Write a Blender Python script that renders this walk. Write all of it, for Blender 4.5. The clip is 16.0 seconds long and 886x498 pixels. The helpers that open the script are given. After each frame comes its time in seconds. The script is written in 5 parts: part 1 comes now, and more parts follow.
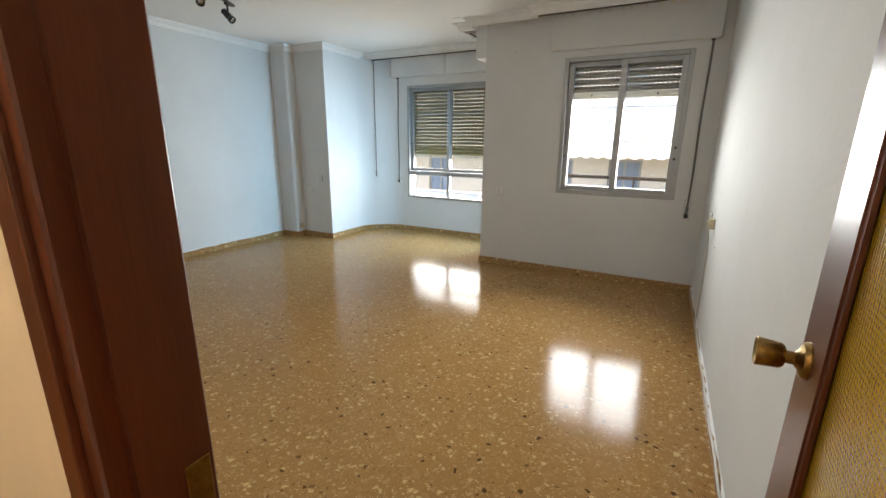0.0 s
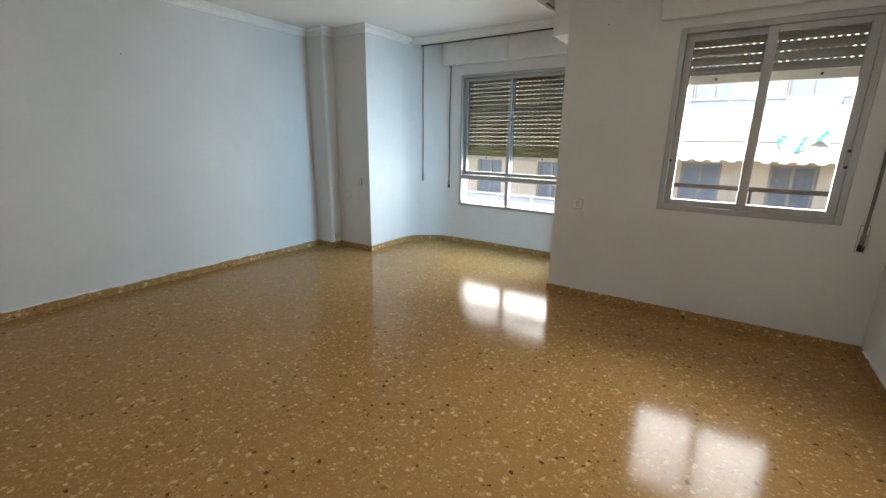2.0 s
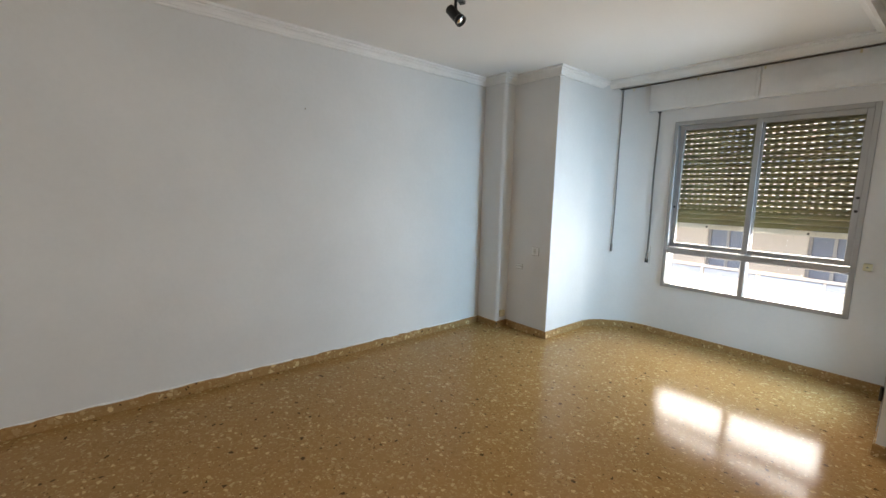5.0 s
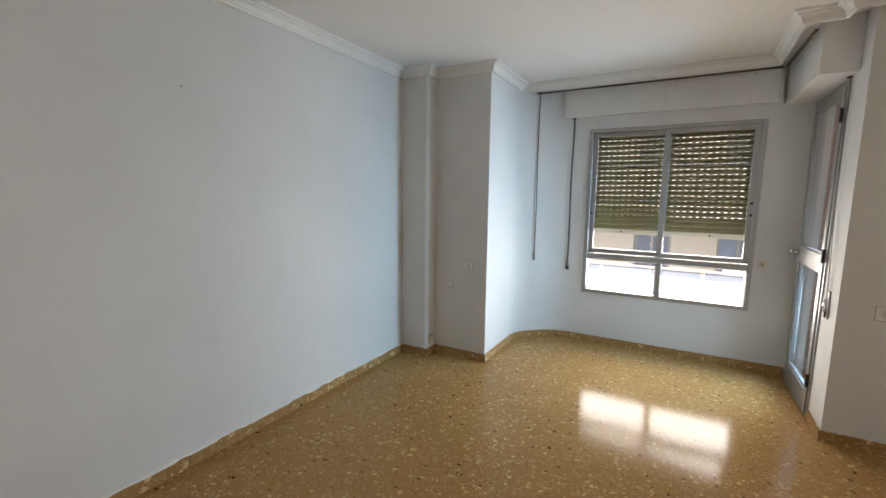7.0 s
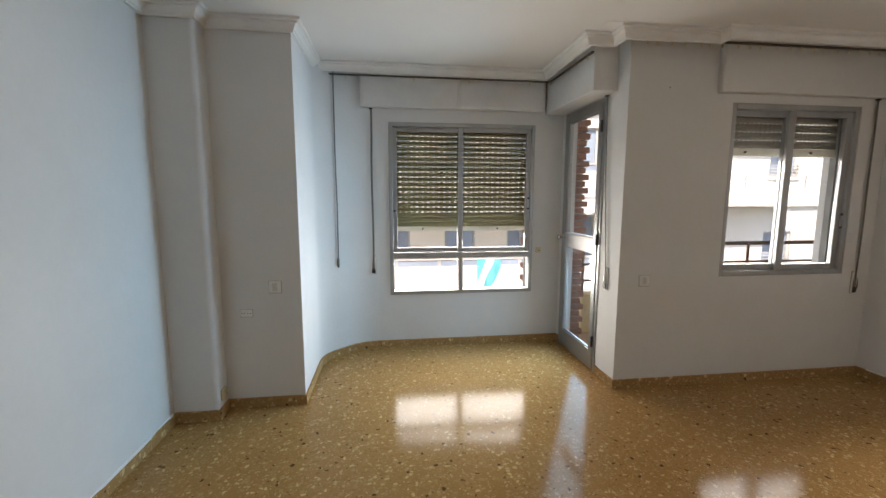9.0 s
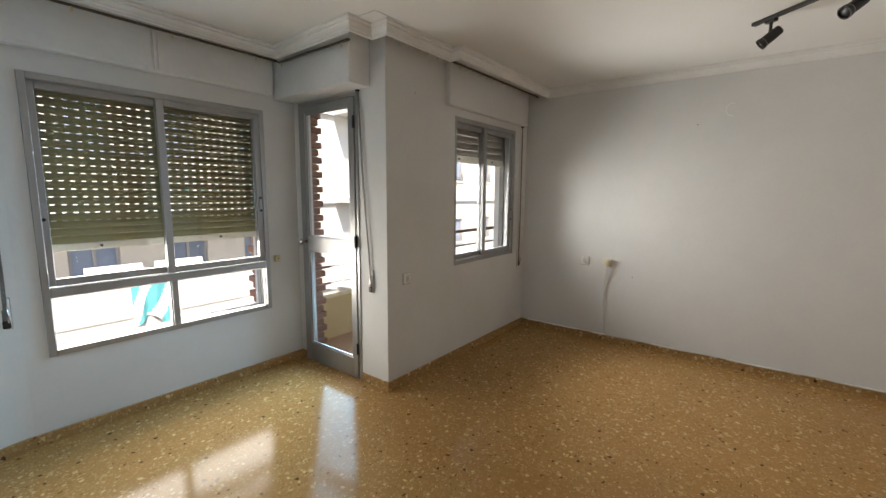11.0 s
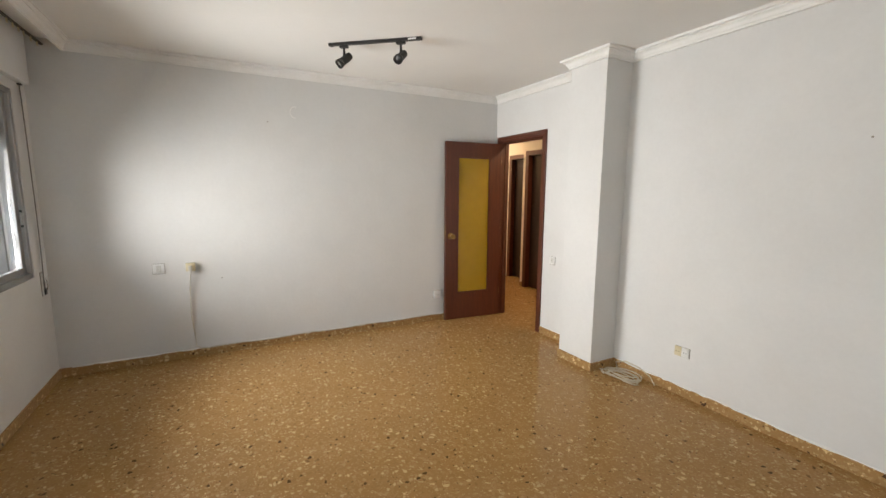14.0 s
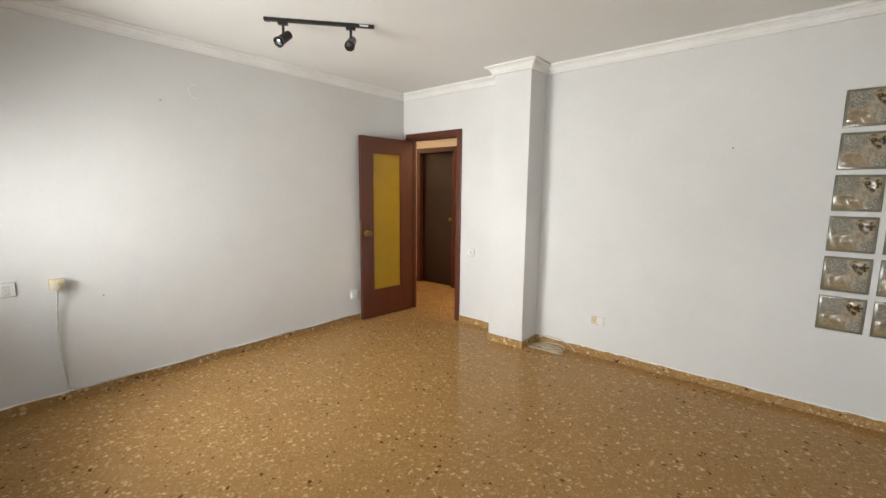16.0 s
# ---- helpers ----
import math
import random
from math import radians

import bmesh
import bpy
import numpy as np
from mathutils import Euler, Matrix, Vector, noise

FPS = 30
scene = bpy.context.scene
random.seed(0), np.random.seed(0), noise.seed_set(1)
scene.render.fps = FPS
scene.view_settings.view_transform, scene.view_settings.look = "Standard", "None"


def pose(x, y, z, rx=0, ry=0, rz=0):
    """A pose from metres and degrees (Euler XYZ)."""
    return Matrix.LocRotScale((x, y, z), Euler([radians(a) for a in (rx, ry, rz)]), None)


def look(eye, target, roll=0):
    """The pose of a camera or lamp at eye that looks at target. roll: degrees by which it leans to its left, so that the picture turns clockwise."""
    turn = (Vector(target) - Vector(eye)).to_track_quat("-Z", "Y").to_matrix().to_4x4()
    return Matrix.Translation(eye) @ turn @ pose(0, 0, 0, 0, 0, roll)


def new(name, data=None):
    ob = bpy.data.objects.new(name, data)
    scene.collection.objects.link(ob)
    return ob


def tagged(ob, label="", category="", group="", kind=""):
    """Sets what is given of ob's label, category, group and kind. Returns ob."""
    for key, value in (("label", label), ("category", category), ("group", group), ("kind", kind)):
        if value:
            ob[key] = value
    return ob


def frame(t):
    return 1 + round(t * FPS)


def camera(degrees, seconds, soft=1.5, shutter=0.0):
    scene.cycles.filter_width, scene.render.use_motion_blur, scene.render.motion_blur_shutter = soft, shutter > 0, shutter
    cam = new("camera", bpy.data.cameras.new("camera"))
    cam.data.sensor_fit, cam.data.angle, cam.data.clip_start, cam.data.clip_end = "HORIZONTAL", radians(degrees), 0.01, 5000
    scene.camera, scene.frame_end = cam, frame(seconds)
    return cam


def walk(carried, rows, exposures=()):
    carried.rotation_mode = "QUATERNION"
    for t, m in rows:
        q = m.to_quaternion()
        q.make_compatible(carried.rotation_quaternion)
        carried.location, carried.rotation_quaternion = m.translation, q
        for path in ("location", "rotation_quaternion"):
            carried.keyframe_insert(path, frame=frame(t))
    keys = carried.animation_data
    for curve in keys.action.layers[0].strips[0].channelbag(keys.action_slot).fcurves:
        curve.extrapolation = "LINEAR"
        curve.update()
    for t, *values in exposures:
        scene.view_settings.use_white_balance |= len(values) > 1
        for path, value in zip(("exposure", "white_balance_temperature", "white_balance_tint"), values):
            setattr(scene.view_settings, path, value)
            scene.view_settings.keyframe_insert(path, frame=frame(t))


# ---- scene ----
cam = camera(93.5, 16.0)
PATH = [
    (0, (0.258, 0.108, 1.365), (-0.639, 1.825, 0.865), 0.6),
    (0.5, (0.185, 0.336, 1.349), (-0.732, 2.041, 0.846), 0.6),
    (1, (0.059, 0.511, 1.336), (-0.86, 2.212, 0.824), 0.6),
    (1.5, (-0.127, 0.711, 1.327), (-1.087, 2.393, 0.83), 0.9),
    (2, (-0.313, 0.85, 1.365), (-1.384, 2.46, 0.858), 0.8),
    (2.5, (-0.445, 1.015, 1.41), (-1.677, 2.51, 0.913), 0.8),
    (3, (-0.591, 1.039, 1.438), (-1.955, 2.427, 0.973), 0.7),
    (3.5, (-0.745, 1.134, 1.44), (-2.23, 2.413, 1.042), 1.0),
    (4, (-0.918, 1.176, 1.436), (-2.463, 2.401, 1.103), 1.0),
    (4.2, (-1.019, 1.202, 1.421), (-2.573, 2.422, 1.11), 1.1),
    (6.3, (-2.104, 1.204, 1.449), (-3.371, 2.731, 1.201), 1.0),
    (6.5, (-2.187, 1.23, 1.456), (-3.382, 2.814, 1.205), 0.9),
    (7, (-2.41, 1.231, 1.492), (-3.387, 2.957, 1.234), 0.7),
    (7.5, (-2.635, 1.277, 1.482), (-3.343, 3.13, 1.223), 0.5),
    (8, (-2.862, 1.374, 1.491), (-3.287, 3.31, 1.231), 0.4),
    (8.2, (-2.953, 1.413, 1.474), (-3.25, 3.374, 1.221), 0.3),
    (10.5, (-3.6, 2.182, 1.482), (-2.319, 3.695, 1.221), 0.4),
    (11, (-3.681, 2.345, 1.495), (-2.114, 3.558, 1.232), 0.4),
    (11.5, (-3.677, 2.562, 1.483), (-1.898, 3.437, 1.223), 0.3),
    (12, (-3.609, 2.68, 1.472), (-1.706, 3.236, 1.204), 0.0),
    (12.5, (-3.66, 2.808, 1.524), (-1.691, 3.003, 1.23), 0.0),
    (13, (-3.691, 2.932, 1.516), (-1.722, 2.73, 1.232), 0.1),
    (13.5, (-3.624, 3.129, 1.495), (-1.736, 2.532, 1.214), 0.2),
    (14, (-3.588, 3.291, 1.489), (-1.836, 2.366, 1.214), 0.4),
    (14.5, (-3.565, 3.484, 1.469), (-1.976, 2.301, 1.195), 0.5),
    (15, (-3.467, 3.626, 1.453), (-2.016, 2.276, 1.18), 0.5),
    (15.5, (-3.261, 3.798, 1.462), (-1.918, 2.341, 1.189), 0.5),
    (16, (-3.072, 3.976, 1.456), (-1.794, 2.463, 1.18), 0.6),
]
EXPOSURES = [(0, 2.08, 6900, 10), (0.5, 1.85, 6900, 10), (1.5, 1.75, 6900, 10), (3, 1.98, 7350, 14), (4, 2.0, 7400, 15), (6.5, 1.85, 7400, 16), (8, 1.75, 7350, 16),
             (10.5, 1.55, 7400, 15), (11, 1.58, 7300, 14), (11.5, 1.75, 7250, 14), (12, 1.82, 7200, 13), (13, 1.88, 7150, 13), (14, 2.15, 7050, 14), (15, 2.23, 7000, 13), (16, 2.28, 6950, 13)]
walk(cam, [(t, look(eye, target, roll)) for t, eye, target, roll in PATH], EXPOSURES)

# ---- world and light ----
SUN_ELEV, SUN_AZ = 52.0, 205.0   # degrees; azimuth clockwise from +y
world = bpy.data.worlds.new("daylight")
scene.world = world
world.use_nodes = True
wn = world.node_tree
sky = wn.nodes.new("ShaderNodeTexSky")
sky.sky_type, sky.sun_disc = "NISHITA", False
sky.sun_elevation, sky.sun_rotation = radians(SUN_ELEV), radians(SUN_AZ)
wn.links.new(sky.outputs["Color"], wn.nodes["Background"].inputs["Color"])
wn.nodes["Background"].inputs["Strength"].default_value = 0.12
sun_dir = Vector((math.sin(radians(SUN_AZ)) * math.cos(radians(SUN_ELEV)), math.cos(radians(SUN_AZ)) * math.cos(radians(SUN_ELEV)), math.sin(radians(SUN_ELEV))))
sun = new("sun", bpy.data.lights.new("sun", "SUN"))
sun.data.energy, sun.data.angle, sun.data.color = 3.5, radians(0.5), (1.0, 0.95, 0.88)
sun.matrix_world = look(sun_dir * 40, (0, 0, 0))

scene.cycles.max_bounces, scene.cycles.diffuse_bounces, scene.cycles.glossy_bounces = 14, 4, 5


def daylight(name, at, toward, w, h, watts, spread, tone=(0.86, 0.95, 1.0)):
    """The sky's light through an opening, as an area lamp that fills it."""
    a = new(name, bpy.data.lights.new(name, "AREA"))
    a.data.shape, a.data.size, a.data.size_y, a.data.energy, a.data.color = "RECTANGLE", w, h, watts, tone
    a.data.spread = radians(spread)
    a.matrix_world = look(at, toward)
    return a


daylight("daylight_b", (-0.20, 4.64, 1.32), (-0.44, 3.0, 1.24), 1.02, 0.86, 12.5, 108, (0.91, 0.97, 1.0))
daylight("daylight_door", (-1.508, 5.172, 1.16), (-3.0, 4.60, 0.76), 0.56, 1.95, 9.6, 114, (0.36, 0.68, 1.0))
daylight("daylight_a", (-2.54, 5.728, 0.82), (-2.85, 3.0, 0.86), 1.34, 0.56, 11.0, 150, (0.97, 0.99, 0.98))

# ---- materials ----
def node_mat(name):
    m = bpy.data.materials.new(name)
    m.use_nodes = True
    nt = m.node_tree
    return m, nt, nt.nodes["Principled BSDF"]


def add_node(nt, kind, **inputs):
    n = nt.nodes.new(kind)
    for key, value in inputs.items():
        n.inputs[key].default_value = value
    return n


def coords(nt, scale=1.0, stretch=(1, 1, 1)):
    tc = nt.nodes.new("ShaderNodeTexCoord")
    mp = nt.nodes.new("ShaderNodeMapping")
    mp.inputs["Scale"].default_value = [scale * k for k in stretch]
    nt.links.new(tc.outputs["Object"], mp.inputs["Vector"])
    return mp.outputs["Vector"]


def ramp(nt, fac, stops):
    r = nt.nodes.new("ShaderNodeValToRGB")
    while len(r.color_ramp.elements) < len(stops):
        r.color_ramp.elements.new(0.5)
    for e, (p, c) in zip(r.color_ramp.elements, stops):
        e.position, e.color = p, (*c, 1)
    nt.links.new(fac, r.inputs["Fac"])
    return r.outputs["Color"]


def mix(nt, fac, a, b, blend="MIX"):
    n = nt.nodes.new("ShaderNodeMix")
    n.data_type, n.blend_type = "RGBA", blend
    for sock, v in ((n.inputs["Factor"], fac), (n.inputs["A"], a), (n.inputs["B"], b)):
        if isinstance(v, (int, float)):
            sock.default_value = v
        elif isinstance(v, tuple):
            sock.default_value = (*v, 1)
        else:
            nt.links.new(v, sock)
    return n.outputs["Result"]


def bump(nt, bsdf, height, strength=0.2, distance=0.01):
    b = add_node(nt, "ShaderNodeBump", Strength=strength, Distance=distance)
    nt.links.new(height, b.inputs["Height"])
    nt.links.new(b.outputs["Normal"], bsdf.inputs["Normal"])


def surface(name, color, color2=None, rough=0.6, metal=0.0, scale=3.0, fine=60.0, relief=0.1, depth=0.002, stretch=(1, 1, 1), rough2=None, shine=0.5):
    """A two-scale mottled surface: broad stains and fine grain between two colours."""
    m, nt, bsdf = node_mat(name)
    color2 = color2 or tuple(c * 0.85 for c in color)
    v = coords(nt, 1.0, stretch)
    broad = add_node(nt, "ShaderNodeTexNoise", Scale=scale, Detail=4.0, Roughness=0.6)
    grain = add_node(nt, "ShaderNodeTexNoise", Scale=fine, Detail=3.0)
    for n in (broad, grain):
        nt.links.new(v, n.inputs["Vector"])
    a = ramp(nt, broad.outputs["Fac"], [(0.35, color2), (0.65, color)])
    c = mix(nt, 0.25, a, ramp(nt, grain.outputs["Fac"], [(0.3, color2), (0.7, color)]))
    nt.links.new(c, bsdf.inputs["Base Color"])
    bsdf.inputs["Metallic"].default_value = metal
    bsdf.inputs["Specular IOR Level"].default_value = shine
    if rough2 is None:
        bsdf.inputs["Roughness"].default_value = rough
    else:
        mr = add_node(nt, "ShaderNodeMapRange")
        mr.inputs["To Min"].default_value, mr.inputs["To Max"].default_value = rough, rough2
        nt.links.new(broad.outputs["Fac"], mr.inputs["Value"])
        nt.links.new(mr.outputs["Result"], bsdf.inputs["Roughness"])
    bump(nt, bsdf, grain.outputs["Fac"], relief, depth)
    return m


def terrazzo(name, base, base2, cream, dark, rough, chip=34.0):
    """Polished terrazzo: angular marble chips of two sizes in a coloured cement."""
    m, nt, bsdf = node_mat(name)
    v = coords(nt)
    wob = add_node(nt, "ShaderNodeTexNoise", Scale=25.0, Detail=2.0)
    nt.links.new(v, wob.inputs["Vector"])
    warp = nt.nodes.new("ShaderNodeVectorMath")
    warp.operation = "MULTIPLY_ADD"
    nt.links.new(wob.outputs["Color"], warp.inputs[0])
    warp.inputs[1].default_value = (0.02, 0.02, 0.02)
    nt.links.new(v, warp.inputs[2])
    cloud = add_node(nt, "ShaderNodeTexNoise", Scale=1.6, Detail=5.0, Roughness=0.6)
    nt.links.new(v, cloud.inputs["Vector"])
    col = ramp(nt, cloud.outputs["Fac"], [(0.3, base2), (0.7, base)])
    for size, lo, share in ((chip * 2.6, 0.06, 0.60), (chip, 0.09, 0.47)):
        cell = add_node(nt, "ShaderNodeTexVoronoi", Scale=size)
        edge = add_node(nt, "ShaderNodeTexVoronoi", Scale=size)
        edge.feature = "DISTANCE_TO_EDGE"
        for n in (cell, edge):
            nt.links.new(warp.outputs[0], n.inputs["Vector"])
        sep = nt.nodes.new("ShaderNodeSeparateColor")
        nt.links.new(cell.outputs["Color"], sep.inputs["Color"])
        tone = ramp(nt, sep.outputs["Red"], [(0.0, dark), (0.024, dark), (0.034, base2), (0.45, base), (0.80, tuple(0.6 * a + 0.4 * b for a, b in zip(base, cream))), (0.87, cream), (1.0, tuple(min(1, 1.25 * c) for c in cream))])
        tone.node.color_ramp.interpolation = "LINEAR"
        gate = add_node(nt, "ShaderNodeMapRange")
        gate.inputs["From Min"].default_value, gate.inputs["From Max"].default_value = lo, lo + 0.05
        nt.links.new(edge.outputs["Distance"], gate.inputs["Value"])
        pick = nt.nodes.new("ShaderNodeMath")
        pick.operation = "GREATER_THAN"
        nt.links.new(sep.outputs["Green"], pick.inputs[0])
        pick.inputs[1].default_value = share
        both = nt.nodes.new("ShaderNodeMath")
        both.operation = "MULTIPLY"
        nt.links.new(gate.outputs["Result"], both.inputs[0])
        nt.links.new(pick.outputs[0], both.inputs[1])
        col = mix(nt, both.outputs[0], col, tone)
    nt.links.new(col, bsdf.inputs["Base Color"])
    bsdf.inputs["Specular IOR Level"].default_value = 0.10
    smear = add_node(nt, "ShaderNodeTexNoise", Scale=5.0, Detail=6.0, Roughness=0.65)
    nt.links.new(v, smear.inputs["Vector"])
    mr = add_node(nt, "ShaderNodeMapRange")
    mr.inputs["To Min"].default_value, mr.inputs["To Max"].default_value = rough * 0.75, rough * 1.25
    nt.links.new(smear.outputs["Fac"], mr.inputs["Value"])
    nt.links.new(mr.outputs["Result"], bsdf.inputs["Roughness"])
    wave = add_node(nt, "ShaderNodeTexNoise", Scale=4.0, Detail=2.0)
    nt.links.new(v, wave.inputs["Vector"])
    bump(nt, bsdf, wave.outputs["Fac"], 0.05, 0.01)
    return m


def wood(name, a, b, rough=0.38):
    m, nt, bsdf = node_mat(name)
    v = coords(nt, 1.0, (14, 14, 0.9))
    g = add_node(nt, "ShaderNodeTexNoise", Scale=3.0, Detail=6.0, Roughness=0.65, Distortion=0.6)
    f = add_node(nt, "ShaderNodeTexNoise", Scale=22.0, Detail=3.0)
    for n in (g, f):
        nt.links.new(v, n.inputs["Vector"])
    col = mix(nt, 0.35, ramp(nt, g.outputs["Fac"], [(0.3, a), (0.7, b)]), ramp(nt, f.outputs["Fac"], [(0.35, a), (0.65, b)]))
    nt.links.new(col, bsdf.inputs["Base Color"])
    bsdf.inputs["Roughness"].default_value = rough
    bsdf.inputs["Coat Weight"].default_value, bsdf.inputs["Coat Roughness"].default_value = 0.15, 0.25
    bump(nt, bsdf, f.outputs["Fac"], 0.06, 0.002)
    return m


def pane_glass(name, tint=(1, 1, 1), gloss=0.02):
    """Thin window glass: clear with a Fresnel reflection."""
    m = bpy.data.materials.new(name)
    m.use_nodes = True
    nt = m.node_tree
    nt.nodes.clear()
    out = nt.nodes.new("ShaderNodeOutputMaterial")
    tr = nt.nodes.new("ShaderNodeBsdfTransparent")
    tr.inputs["Color"].default_value = (*tint, 1)
    gl = nt.nodes.new("ShaderNodeBsdfGlossy")
    gl.inputs["Roughness"].default_value = gloss
    lw = add_node(nt, "ShaderNodeLayerWeight", Blend=0.5)
    pw = nt.nodes.new("ShaderNodeMath")
    pw.operation = "POWER"
    pw.inputs[1].default_value = 5.0
    nt.links.new(lw.outputs["Facing"], pw.inputs[0])
    mr = add_node(nt, "ShaderNodeMapRange")
    mr.inputs["To Min"].default_value, mr.inputs["To Max"].default_value = 0.025, 0.7
    nt.links.new(pw.outputs[0], mr.inputs["Value"])
    mx = nt.nodes.new("ShaderNodeMixShader")
    nt.links.new(mr.outputs["Result"], mx.inputs[0])
    nt.links.new(tr.outputs[0], mx.inputs[1])
    nt.links.new(gl.outputs[0], mx.inputs[2])
    nt.links.new(mx.outputs[0], out.inputs["Surface"])
    return m


def cell_glass(name, color, rough, transmission, cells, strength, depth, uneven=1.0):
    m, nt, bsdf = node_mat(name)
    v = coords(nt)
    vo = add_node(nt, "ShaderNodeTexVoronoi", Scale=cells, Randomness=uneven)
    vo.feature = "SMOOTH_F1"
    nt.links.new(v, vo.inputs["Vector"])
    n = add_node(nt, "ShaderNodeTexNoise", Scale=7.0, Detail=3.0)
    nt.links.new(v, n.inputs["Vector"])
    nt.links.new(ramp(nt, n.outputs["Fac"], [(0.35, tuple(0.93 * c for c in color)), (0.65, color)]), bsdf.inputs["Base Color"])
    bsdf.inputs["Roughness"].default_value = rough
    bsdf.inputs["Transmission Weight"].default_value = transmission
    bump(nt, bsdf, vo.outputs["Distance"], strength, depth)
    return m


PAINT = surface("white_wall_paint", (0.70, 0.695, 0.68), (0.64, 0.635, 0.62), 0.85, scale=1.3, fine=38.0, relief=0.20, depth=0.004, shine=0.2)
CEIL = surface("white_ceiling_paint", (0.78, 0.77, 0.745), (0.74, 0.73, 0.705), 0.85, scale=1.0, fine=50.0, relief=0.05, shine=0.2)
PLASTER = surface("white_cornice_plaster", (0.82, 0.81, 0.79), (0.74, 0.73, 0.70), 0.6, scale=6.0, fine=80.0, relief=0.08)
BOXPAINT = surface("white_gloss_paint", (0.78, 0.775, 0.76), (0.68, 0.675, 0.66), 0.45, scale=2.5, fine=30.0, relief=0.1)
TERRAZZO = terrazzo("polished_terrazzo", (0.38, 0.213, 0.080), (0.32, 0.174, 0.061), (0.49, 0.34, 0.155), (0.10, 0.055, 0.02), 0.132, 46.0)
SKIRT = terrazzo("terrazzo_skirting", (0.38, 0.225, 0.095), (0.32, 0.18, 0.07), (0.56, 0.41, 0.22), (0.08, 0.04, 0.02), 0.3)
HALLPAINT = surface("cream_wall_paint", (0.80, 0.74, 0.64), (0.74, 0.68, 0.58), 0.65, scale=1.5, fine=45.0, relief=0.1, depth=0.003)
ALU = surface("anodised_aluminium", (0.42, 0.42, 0.415), (0.34, 0.34, 0.335), 0.38, 0.75, scale=4.0, fine=120.0, relief=0.02, stretch=(1, 1, 0.1), rough2=0.48)
ALU_DARK = surface("grimy_track_aluminium", (0.30, 0.30, 0.29), (0.20, 0.20, 0.19), 0.5, 0.6, scale=8.0, fine=90.0)
SLAT = surface("olive_beige_slat_plastic", (0.215, 0.205, 0.092), (0.18, 0.17, 0.075), 0.5, scale=5.0, fine=60.0, relief=0.04)
SLAT_PALE = surface("pale_end_slat", (0.66, 0.64, 0.55), (0.58, 0.56, 0.47), 0.45, scale=8.0, fine=60.0, relief=0.04)
SLAT_GREY = surface("beige_slat_plastic", (0.23, 0.215, 0.175), (0.19, 0.18, 0.145), 0.5, scale=5.0, fine=60.0, relief=0.04)
WOOD = wood("mahogany_varnish", (0.062, 0.014, 0.006), (0.115, 0.027, 0.010))
# Near-black brown that paints the darkness of unlit rooms off the hall.
UNLIT_ROOM = wood("unlit_room_brown", (0.014, 0.006, 0.004), (0.026, 0.010, 0.006), 0.5)
AMBER = cell_glass("amber_hammered_glass", (0.50, 0.31, 0.022), 0.2, 0.35, 105.0, 0.8, 0.005, 0.12)


